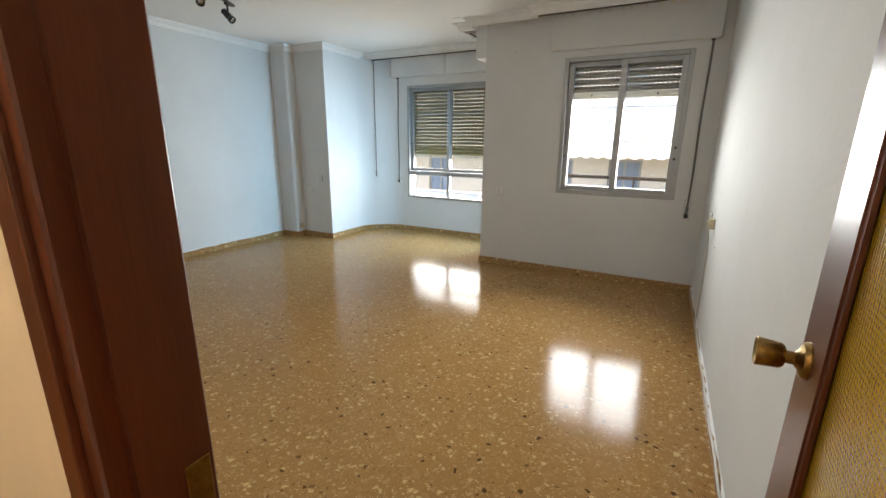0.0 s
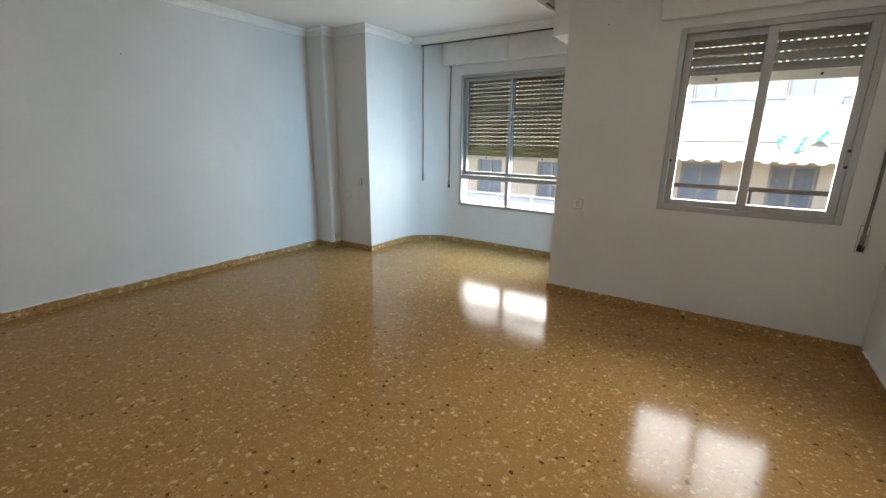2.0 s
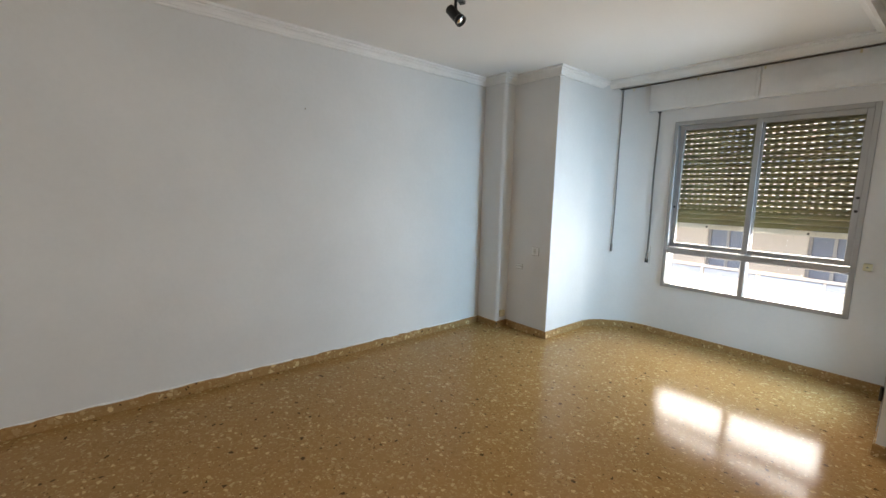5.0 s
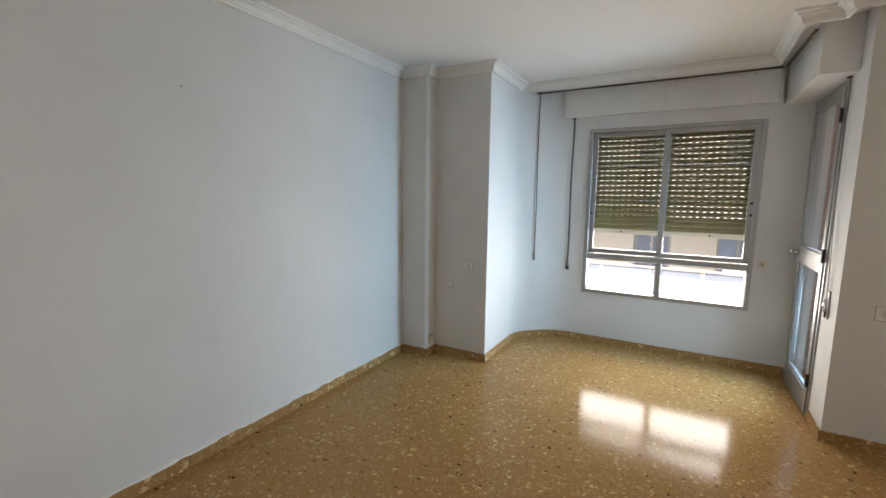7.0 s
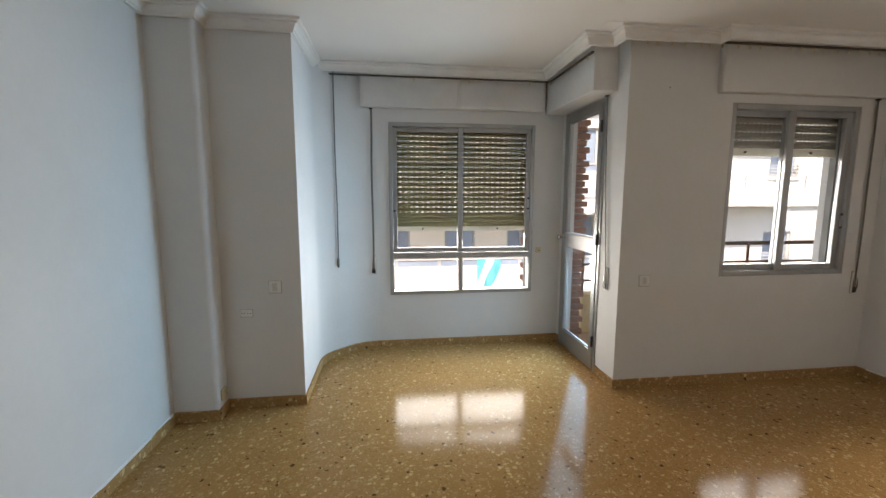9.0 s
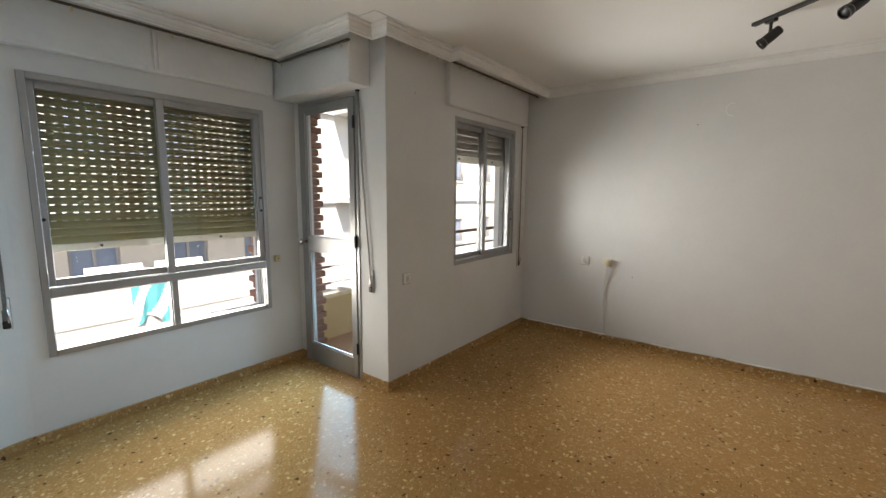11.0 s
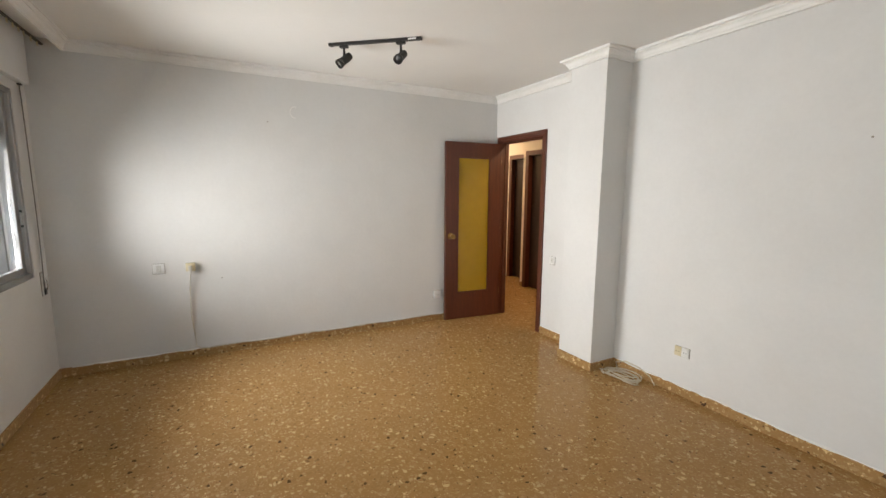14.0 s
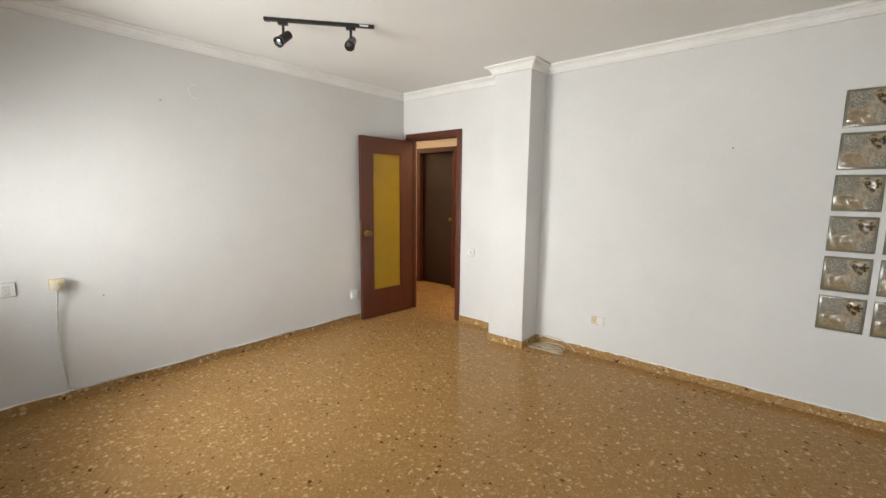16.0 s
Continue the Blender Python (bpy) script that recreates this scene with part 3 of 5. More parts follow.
box(bm, -1.85 + 0.001, EAST, 4.287, NORTH_B, CEILING - 0.004, CEILING - 0.001)
structure("trim_pelmet_slot", bm, CEIL, "plaster strip above the curtain track")

# shutter boxes
bm = bmesh.new()
soft_box(bm, -3.485, DOORWALL - 0.215, NORTH_A - 0.06, NORTH_A, 2.265, CEILING, 0.008)
ob = structure("trim_shutter_box_a", bm, BOXPAINT, "white painted roller shutter box above the window", True)
for x0, x1 in ((-3.46, -2.605), (-2.57, -1.79)):
    bm = bmesh.new()
    soft_box(bm, x0, x1, NORTH_A - 0.066, NORTH_A - 0.060, 2.285, 2.545, 0.002, 1)
    part("cover_panel", bm, BOXPAINT, ob)
bm = bmesh.new()
soft_box(bm, -2.597, -2.578, NORTH_A - 0.073, NORTH_A - 0.06, 2.27, 2.56, 0.003, 1)
part("joint_strip", bm, BOXPAINT, ob)
bm = bmesh.new()
soft_box(bm, DOORWALL - 0.19, DOORWALL, 4.665, NORTH_A, 2.245, CEILING, 0.008)
ob = structure("trim_shutter_box_door", bm, BOXPAINT, "white painted shutter box above the balcony door", True)
bm = bmesh.new()
soft_box(bm, -0.87, 0.535, NORTH_B - 0.055, NORTH_B, 2.215, CEILING, 0.012, 3)
structure("trim_shutter_box_b", bm, PAINT, "white painted shutter box above the smaller window", True)

# curtain tracks
def curtain_track(a, b, gliders):
    """A slim brown ceiling track with its gliders."""
    d = Vector(b) - Vector(a)
    t = thing("curtain_track", "slim dark brown curtain track fixed under the ceiling", "curtain rail", a)
    t.rotation_euler.z = math.atan2(d.y, d.x)
    L = d.length
    bm = bmesh.new()
    soft_box(bm, 0, L, -0.011, 0.011, 0, 0.012, 0.003, 1)
    part("rail", bm, RAILWOOD, t)
    for k in range(gliders):
        bm = bmesh.new()
        x = L * (0.04 + 0.92 * (k + random.uniform(-0.3, 0.3)) / max(1, gliders - 1)) if gliders > 1 else L / 2
        soft_box(bm, x - 0.006, x + 0.006, -0.004, 0.004, -0.028, 0.0, 0.002, 1)
        part("glider", bm, CREAM, t)
    return t


curtain_track((-3.80, 5.435, 2.492), (-1.80, 5.435, 2.492), 4)
curtain_track((-1.785, 5.44, 2.486), (-1.785, 4.60, 2.486), 2)
curtain_track((-1.60, 4.405, 2.518), (0.60, 4.385, 2.518), 22)


# ---- windows ----
def shutter(parent, x0, x1, y, z0, z1, pitch, closed, material, step=0.055, gap=0.006, foot=0.045):
    """Roller shutter curtain of separate slats; the open ones hang on tabs, with light slots between them."""
    w = x1 - x0
    bm = bmesh.new()
    n = int(w / step)
    tab = w / n
    body = pitch - gap

    def slab(a, b, c, d):
        for i in range(4):
            lo, hi = c + (d - c) * i / 4, c + (d - c) * (i + 1) / 4
            ya, yb = -0.004 * math.sin(math.pi * i / 4), -0.004 * math.sin(math.pi * (i + 1) / 4)
            vs = [bm.verts.new(p) for p in ((a, ya, lo), (b, ya, lo), (b, yb, hi), (a, yb, hi), (a, ya + 0.008, lo), (b, ya + 0.008, lo), (b, yb + 0.008, hi), (a, yb + 0.008, hi))]
            bm.faces.new([vs[k] for k in (0, 1, 2, 3)])
            bm.faces.new([vs[k] for k in (7, 6, 5, 4)])
            if i == 0:
                bm.faces.new([vs[k] for k in (0, 4, 5, 1)])
            if i == 3:
                bm.faces.new([vs[k] for k in (3, 2, 6, 7)])
    slab(0, w, 0, body)
    for k in range(n + 1):
        a, b = max(0, (k - 0.27) * tab), min(w, (k + 0.27) * tab)
        box(bm, a, b, 0.001, 0.006, body, pitch)
    open_me = finish(bm, "slat", material, True)
    bm = bmesh.new()
    slab(0, w, 0, pitch - 0.002)
    closed_me = finish(bm, "slat", material, True)
    z, k = z0, 0
    bm = bmesh.new()
    soft_box(bm, x0, x1, y - 0.006, y + 0.010, z0, z0 + foot, 0.004)
    part("bottom_slat", bm, SLAT_PALE, parent, "pale plastic end slat")
    for k in (0.22, 0.78):
        bm = bmesh.new()
        lathe(bm, [(0.009, 0), (0.009, 0.010), (0.006, 0.014)], 12, pose(x0 + k * w, y - 0.006, z0 + foot * 0.5, 90))
        part("end_stop", bm, BLACK, parent, "small dark rubber stop")
    z += foot + 0.002
    while z < z1:
        ob = new("slat", closed_me if k < closed else open_me)
        ob.parent = parent
        ob.matrix_basis = pose(x0, y, z)
        z, k = z + pitch, k + 1


def sash(parent, x0, x1, y0, y1, z0, z1, stile, rail, name="sash"):
    bm = bmesh.new()
    for a, b, c, d in ((x0, x0 + stile, z0, z1), (x1 - stile, x1, z0, z1), (x0 + stile, x1 - stile, z0, z0 + rail), (x0 + stile, x1 - stile, z1 - rail, z1)):
        soft_box(bm, a, b, y0, y1, c, d, 0.003, 1)
    ob = part(name, bm, ALU, parent)
    bm = bmesh.new()
    box(bm, x0 + stile, x1 - stile, (y0 + y1) / 2 - 0.002, (y0 + y1) / 2 + 0.002, z0 + rail, z1 - rail)
    g = part("pane", bm, GLASS, ob)
    g.visible_shadow = False
    return ob


def window_frame(parent, w, y0, y1, t, bars=()):
    x0, x1, z0, z1 = w
    bm = bmesh.new()
    for a, b, c, d in ((x0, x0 + t, z0, z1), (x1 - t, x1, z0, z1), (x0 + t, x1 - t, z1 - t, z1), (x0 + t, x1 - t, z0, z0 + t)):
        soft_box(bm, a, b, y0, y1, c, d, 0.003, 1)
    for c, d in bars:
        soft_box(bm, x0 + t, x1 - t, y0, y1, c, d, 0.003, 1)
    return part("window_frame", bm, ALU, parent)


def sash_latch(parent, x, y, z, left):
    bm = bmesh.new()
    soft_box(bm, x - 0.011, x + 0.011, y - 0.014, y, z - 0.045, z + 0.045, 0.004)
    o = part("latch", bm, ALU, parent, "small sliding sash latch")
    for dz in ((-0.05, 0.05) if not left else (-0.045,)):
        bm = bmesh.new()
        lathe(bm, [(0.010, 0), (0.012, 0.004), (0.010, 0.010)], 12, pose(x, y - 0.004, z + dz, 90))
        part("latch_button", bm, BLACK, o)


win_a = thing("window_1", "wide aluminium sliding window with its olive shutter half down", "window", (0, 0, 0), kind="structure")
window_frame(win_a, WA, NORTH_A - 0.012, NORTH_A + 0.09, 0.036, [(0.872, 0.925)])
xm = -2.553
sash(win_a, WA[0] + 0.030, xm + 0.025, NORTH_A + 0.045, NORTH_A + 0.075, 0.928, WA[3] - 0.034, 0.046, 0.044)
sash(win_a, xm - 0.03, WA[1] - 0.030, NORTH_A + 0.006, NORTH_A + 0.036, 0.928, WA[3] - 0.034, 0.046, 0.044)
sash_latch(win_a, WA[0] + 0.05, NORTH_A + 0.04, 1.375, True)
sash_latch(win_a, WA[1] - 0.052, NORTH_A + 0.004, 1.40, False)
for x0, x1 in ((WA[0] + 0.033, xm - 0.018), (xm + 0.018, WA[1] - 0.033)):
    sash(win_a, x0, x1, NORTH_A + 0.01, NORTH_A + 0.04, 0.538, 0.874, 0.010, 0.010, "fixed_light")
bm = bmesh.new()
soft_box(bm, xm - 0.02, xm + 0.02, NORTH_A - 0.006, NORTH_A + 0.07, 0.54, 0.874, 0.003, 1)
part("mullion", bm, ALU, win_a)
shutter(win_a, WA[0] + 0.03, WA[1] - 0.03, NORTH_A + 0.135, 1.125, WA[3] + 0.02, 0.0485, 2, SLAT, 0.0535, 0.0068)
for x in (WA[0] - 0.004, WA[1] - 0.026):
    bm = bmesh.new()
    box(bm, x, x + 0.030, NORTH_A + 0.115, NORTH_A + 0.165, 0.51, WA[3])
    part("shutter_guide", bm, ALU_DARK, win_a)

win_b = thing("window_2", "aluminium sliding window with a mostly raised beige shutter", "window", (0, 0, 0), kind="structure")
window_frame(win_b, WB, NORTH_B + 0.004, NORTH_B + 0.10, 0.040)
xm = -0.19
sash(win_b, WB[0] + 0.03, xm + 0.030, NORTH_B + 0.062, NORTH_B + 0.09, WB[2] + 0.034, WB[3] - 0.034, 0.058, 0.050)
sash(win_b, xm - 0.030, WB[1] - 0.03, NORTH_B + 0.026, NORTH_B + 0.056, WB[2] + 0.034, WB[3] - 0.034, 0.058, 0.050)
sash_latch(win_b, WB[0] + 0.046, NORTH_B + 0.058, 1.28, True)
sash_latch(win_b, WB[1] - 0.048, NORTH_B + 0.022, 1.28, False)
shutter(win_b, WB[0] + 0.025, WB[1] - 0.025, NORTH_B + 0.145, 1.785, WB[3] + 0.02, 0.064, 0, SLAT_GREY, 0.039, 0.008, 0.062)
for x in (WB[0] - 0.003, WB[1] - 0.025):
    bm = bmesh.new()
    box(bm, x, x + 0.028, NORTH_B + 0.125, NORTH_B + 0.175, WB[2] + 0.002, WB[3])
    part("shutter_guide", bm, ALU_DARK, win_b)

# balcony door of aluminium
bd = thing("door_1", "closed aluminium balcony door with two glass panels", "door", (0, 0, 0), kind="structure")
y0, y1, _, zt = BD
bm = bmesh.new()
for a, b, c, d in ((y0, y0 + 0.03, 0, zt), (y1 - 0.03, y1, 0, zt), (y0 + 0.03, y1 - 0.03, zt - 0.03, zt)):
    soft_box(bm, DOORWALL - 0.010, DOORWALL + 0.06, a, b, c, d, 0.003, 1)
part("door_frame", bm, ALU, bd)
bm = bmesh.new()
ya, yb, zb, zc = y0 + 0.033, y1 - 0.033, 0.012, zt - 0.033
for a, b, c, d in ((ya, ya + 0.062, zb, zc), (yb - 0.062, yb, zb, zc), (ya + 0.062, yb - 0.062, zb, 0.175), (ya + 0.062, yb - 0.062, 1.005, 1.125), (ya + 0.062, yb - 0.062, zc - 0.062, zc)):
    soft_box(bm, DOORWALL - 0.018, DOORWALL + 0.025, a, b, c, d, 0.003, 1)
leaf = part("door_leaf", bm, ALU, bd)
for c, d in ((0.175, 1.005), (1.125, zc - 0.062)):
    bm = bmesh.new()
    box(bm, DOORWALL + 0.001, DOORWALL + 0.006, ya + 0.062, yb - 0.062, c, d)
    g = part("pane", bm, GLASS, leaf)
    g.visible_shadow = False
    bm = bmesh.new()
    for p, q, r, s in ((ya + 0.062, ya + 0.074, c, d), (yb - 0.074, yb - 0.062, c, d), (ya + 0.074, yb - 0.074, c, c + 0.012), (ya + 0.074, yb - 0.074, d - 0.012, d)):
        box(bm, DOORWALL - 0.008, DOORWALL + 0.001, p, q, r, s)
    part("glazing_bead", bm, ALU, leaf)
bm = bmesh.new()
lathe(bm, [(0.026, 0), (0.026, 0.006), (0.011, 0.010), (0.011, 0.030), (0.022, 0.036), (0.027, 0.048), (0.024, 0.060), (0.012, 0.066)], 24, pose(DOORWALL - 0.018, yb - 0.031, 1.078, 0, -90))
part("knob", bm, CHROME, leaf, "round chrome knob", True)
for z in (0.26, 1.12, 2.02):
    bm = bmesh.new()
    lathe(bm, [(0.009, 0), (0.009, 0.09)], 10, pose(DOORWALL - 0.022, ya - 0.002, z - 0.045))
    part("hinge", bm, BLACK, leaf, "black pin hinge")


# shutter straps and their winders
def strap_winder(at, turn, top, lean=0.0):
    """A belt that comes down the wall into a recoil box; local -y faces the room."""
    t = thing("strap_winder", "grey shutter strap running into a white recoil box", "shutter strap", at, "shutter strap winders", turn=turn)
    bm = bmesh.new()
    soft_box(bm, -0.021, 0.021, -0.012, 0, 0, 0.17, 0.006)
    part("plate", bm, WHITE, t, "", True)
    # Dark block on the plate paints the shaded recess of the slot.
    bm = bmesh.new()
    soft_box(bm, -0.014, 0.014, -0.016, -0.011, 0.012, 0.11, 0.003, 1)
    part("slot_shade", bm, STRAP, t, "dark raised block painted as the strap slot's recess")
    bm = bmesh.new()
    tube(bm, [(0.0085, -0.014, 0.030), (0.0085, -0.026, 0.042), (0.0085, -0.029, 0.075), (0.0085, -0.026, 0.112), (0.0085, -0.014, 0.124)], 0.0045, 8)
    part("guide_bar", bm, CHROME, t, "chrome guide bar", True)
    # Grey rim round the winder plate, painted as its shadow edge.
    bm = bmesh.new()
    box(bm, -0.0245, 0.0245, -0.004, 0, -0.004, 0.174)
    part("shadow_rim", bm, FILLER_SHADE, t)
    bm = bmesh.new()
    soft_box(bm, -0.017, 0.017, -0.022, -0.012, 0.004, 0.048, 0.003, 1)
    part("end_clip", bm, BLACK, t)
    bm = bmesh.new()
    H = top - at[2]
    for k in range(13):
        za, xa, ya = 0.10 + (H - 0.11) * k / 12, lean * k / 12 + 0.003 * math.sin(k * 0.7), -0.014 - 0.006 * math.sin(math.pi * k / 12)
        ring = [bm.verts.new(p) for p in ((xa - 0.009, ya, za), (xa + 0.009, ya, za), (xa + 0.009, ya + 0.002, za), (xa - 0.009, ya + 0.002, za))]
        if k:
            for i in range(4):
                bm.faces.new((last[i], last[(i + 1) % 4], ring[(i + 1) % 4], ring[i]))
        last = ring
    part("strap", bm, STRAP, t)
    bm = bmesh.new()
    soft_box(bm, lean - 0.016, lean + 0.016, -0.028, -0.004, H - 0.012, H, 0.003, 1)
    part("strap_guide", bm, BLACK, t)
    return t


strap_winder((-3.395, NORTH_A, 0.735), 0, 2.263)
strap_winder((0.478, NORTH_B, 0.70), 0, 2.213)
strap_winder((DOORWALL, 4.675, 0.745), -90, 2.243, -0.108)

# curtain pull rod hanging from the track
rod = thing("curtain_pull_rod", "thin grey curtain pull cord with an end weight", "curtain cord", (-3.70, 5.435, 0.83))
bm = bmesh.new()
tube(bm, [(0, 0, 0.03), (0.004, 0, 0.5), (-0.002, 0, 1.0), (0, 0, 1.694)], 0.0055, 8)
part("rod", bm, STRAP, rod)
bm = bmesh.new()
lathe(bm, [(0.006, 0), (0.010, 0.008), (0.010, 0.075), (0.005, 0.09)], 12)
part("weight", bm, STRAP, rod)

# cream sash stop beside the wide window
stop = thing("strap_hook_box", "small yellowed cream plastic box screwed beside the window", "wall box", (-1.775, NORTH_A, 0.912))
bm = bmesh.new()
soft_box(bm, -0.026, 0.026, -0.035, 0, 0, 0.055, 0.010, 3)
part("case", bm, CREAM, stop, "", True)
bm = bmesh.new()
lathe(bm, [(0.007, 0), (0.007, 0.003)], 10, pose(0, -0.035, 0.028, 90))
part("screw", bm, ALU_DARK, stop)


# ---- sockets and switches (local -y faces the room) ----
def wall_switch(at, turn, size=0.08, toggle=0.03, label="flat white square light switch on the wall"):
    t = thing("light_switch", label, "light switch", at, turn=turn)
    bm = bmesh.new()
    soft_box(bm, -size / 2, size / 2, -0.010, 0, -size / 2, size / 2, 0.004)
    part("plate", bm, WHITE, t, "", True)
    # Darker rim stands in for the switch plate's shadow on the wall.
    bm = bmesh.new()
    box(bm, -size / 2 - 0.002, size / 2 + 0.003, -0.004, 0, -size / 2 - 0.004, size / 2 + 0.002)
    part("shadow_rim", bm, FILLER_SHADE, t)
    bm = bmesh.new()
    soft_box(bm, -toggle / 2, toggle / 2, -0.015, -0.010, -toggle * 0.8, toggle * 0.8, 0.002, 1)
    rocker = part("rocker", bm, SWITCH_GREY, t, "", True)
    bm = bmesh.new()
    lathe(bm, [(0.0035, 0), (0.0035, 0.001)], 10, pose(0, -0.0155, 0, 90))
    part("marker", bm, FILLER_SHADE, rocker)
    return t


def wall_socket(at, turn, size=0.08, double=False, material=None, deep=0.010, label="white plastic wall socket", aged=False):
    material = material or WHITE
    t = thing("wall_socket", label, "socket", at, turn=turn)
    w = size * (1.55 if double else 1) / 2
    bm = bmesh.new()
    soft_box(bm, -w, w, -deep, 0, -size / 2, size / 2, 0.004)
    part("plate", bm, material, t, "", True)
    # Shadow line round the socket, put in as a grey rim.
    bm = bmesh.new()
    box(bm, -w - 0.002, w + 0.002, -0.004, 0, -size / 2 - 0.003, size / 2 + 0.001)
    part("shadow_rim", bm, FILLER_SHADE, t)
    if aged:
        bm = bmesh.new()
        soft_box(bm, -w - 0.001, -0.002, -deep - 0.003, -0.002, -size / 2 - 0.001, size / 2 + 0.001, 0.004)
        part("cover", bm, CREAM, t, "yellowed half cover", True)
    for cx in ((-w / 2, w / 2) if double else (0,)):
        bm = bmesh.new()
        lathe(bm, [(0.021, 0), (0.021, 0.003), (0.018, 0.003), (0.018, 0.0015)], 20, pose(cx, -deep - (0.003 if aged and cx < 0 else 0), 0, 90))
        face = part("socket_face", bm, CREAM if aged and cx < 0 else material, t, "", True)
        for dx in (-0.009, 0.009):
            bm = bmesh.new()
            lathe(bm, [(0.0032, 0), (0.0032, 0.001)], 8, pose(cx + dx, -deep - (0.0045 if aged and cx < 0 else 0.0015), 0, 90))
            part("pin_hole", bm, BLACK, face)
    return t


wall_switch((EAST, 3.80, 0.82), -90, 0.085, 0.034)
wall_socket((EAST, 3.567, 0.82), -90, 0.07, False, CREAM, 0.035, "yellowed surface socket with a cable plugged in")
wall_socket((EAST, 1.155, 0.31), -90, 0.085, False, WHITE, 0.03, "surface-mounted white socket low on the wall")
wall_switch((-0.42, SOUTH, 0.80), 180, 0.075, 0.03)
wall_socket((-1.82, SOUTH, 0.332), 180, 0.068, True, WHITE, 0.012, "half-yellowed white double wall socket low on the wall", True)
wall_switch((-1.345, NORTH_B, 0.842), 0, 0.08, 0.03)
wall_switch((-4.02, 4.553, 0.855), 0, 0.08, 0.034)
wall_socket((-4.215, 4.553, 0.677), 0, 0.05, True, WHITE, 0.008, "small white telephone socket on the wall")
wall_socket((-4.37, 4.475, 0.15), 90, 0.07, False, CREAM, 0.022, "yellowed aerial box beside the pipe casing")

# white cable from the socket down and along the skirting
cab = thing("wall_cable", "thin white cable running down the wall and along the skirting", "cable", (EAST - 0.017, 3.577, 0))
bm = bmesh.new()
pts = [(-0.016, -0.010, 0.79), (-0.010, -0.004, 0.74), (0.004, 0.006, 0.62), (0.006, 0.012, 0.40), (0.008, -0.006, 0.20), (0.006, -0.012, 0.10), (-0.002, -0.05, 0.079)]
for k in range(26):
    y = -0.10 - k * 0.094
    pts.append((-0.001 + 0.002 * math.sin(k * 1.7), y, 0.074 + 0.004 * math.sin(k * 0.9) + (0.004 if k % 7 == 3 else 0)))
tube(bm, pts, 0.0056, 8)
part("cable", bm, CORD, cab, "", True)
bm = bmesh.new()
soft_box(bm, -0.032, -0.010, -0.022, 0.006, 0.79, 0.835, 0.006)
part("plug", bm, CORD, cab, "", True)

# ---- track lamps ----
def track_lamp(a, b, first, second, first_glass, second_glass):
    """A ceiling track from a to b with two heads, aimed along world directions."""
    a, b = Vector(a), Vector(b)
    t = thing("track_lamp", "black ceiling track with two small adjustable spotlights", "track light", a, "ceiling track lights")
    d = b - a
    t.rotation_euler.z = math.atan2(d.y, d.x)
    L = d.length
    bm = bmesh.new()
    soft_box(bm, 0, L, -0.017, 0.017, -0.02, 0, 0.003, 1)
    soft_box(bm, -0.004, 0.03, -0.018, 0.018, -0.022, 0, 0.003, 1)
    part("track", bm, BLACK, t)
    bm = bmesh.new()
    box(bm, L - 0.10, L - 0.04, -0.0172, -0.0165, -0.018, -0.006)
    part("maker_plate", bm, WHITE, t)
    inv = Matrix.Rotation(-t.rotation_euler.z, 3, "Z")
    for x, aim, glass in ((0.115, inv @ Vector(first), first_glass), (0.555, inv @ Vector(second), second_glass)):
        bm = bmesh.new()
        soft_box(bm, x - 0.032, x + 0.032, -0.016, 0.016, -0.040, -0.02, 0.003, 1)
        lathe(bm, [(0.010, -0.105), (0.012, -0.10), (0.009, -0.09), (0.009, -0.040)], 14, pose(x, 0, 0))
        stem = part("adaptor", bm, BLACK, t)
        q = Matrix.Translation((x, 0, -0.125)) @ aim.to_track_quat("Z", "Y").to_matrix().to_4x4()
        bm = bmesh.new()
        lathe(bm, [(0.022, -0.065), (0.027, -0.060), (0.029, -0.02), (0.030, 0.040), (0.034, 0.043), (0.034, 0.060), (0.031, 0.060), (0.029, 0.046)], 28, q)
        head = part("lamp_head", bm, BLACK, stem, "", True)
        bm = bmesh.new()
        lathe(bm, [(0.0302, 0.030), (0.0312, 0.032), (0.0302, 0.034)], 28, q)
        part("trim_ring", bm, ALU_DARK, head)
        bm = bmesh.new()
        lathe(bm, [(0.029, 0.046), (0.020, 0.052), (0.006, 0.055)], 20, q)
        part("lamp_glass", bm, glass, head, "lamp front", True)


track_lamp((-0.277, 2.512, CEILING), (-0.735, 1.965, CEILING), (-0.10, 0.76, -0.65), (-0.52, 0.62, -0.58), LENS, BLACK)
track_lamp((-3.485, 3.01, CEILING), (-3.150, 2.38, CEILING), (0.62, 0.20, -0.66), (0.55, -0.55, -0.45), LENS, LENS)

# ---- wooden door with amber glass, its frame ----
fr = thing("door_2", "mahogany door frame round the open doorway", "door frame", (0, 0, 0), kind="structure")
bm = bmesh.new()
JL, JR = DOOR_L + 0.045, DOOR_R - 0.045
box(bm, DOOR_L, JL, HALL - 0.012, SOUTH + 0.012, 0, DOOR_T - 0.045)
box(bm, JR, DOOR_R, HALL - 0.012, SOUTH + 0.012, 0, DOOR_T - 0.045)
box(bm, DOOR_L, DOOR_R, HALL - 0.012, SOUTH + 0.012, DOOR_T - 0.045, DOOR_T)
bmesh.ops.bevel(bm, geom=bm.edges[:], offset=0.003, segments=1, affect="EDGES")
part("jamb", bm, WOOD, fr)
bm = bmesh.new()
box(bm, JL, JL + 0.012, HALL + 0.012, HALL + 0.045, 0, DOOR_T - 0.057)
box(bm, JR - 0.012, JR, HALL + 0.012, HALL + 0.045, 0, DOOR_T - 0.057)
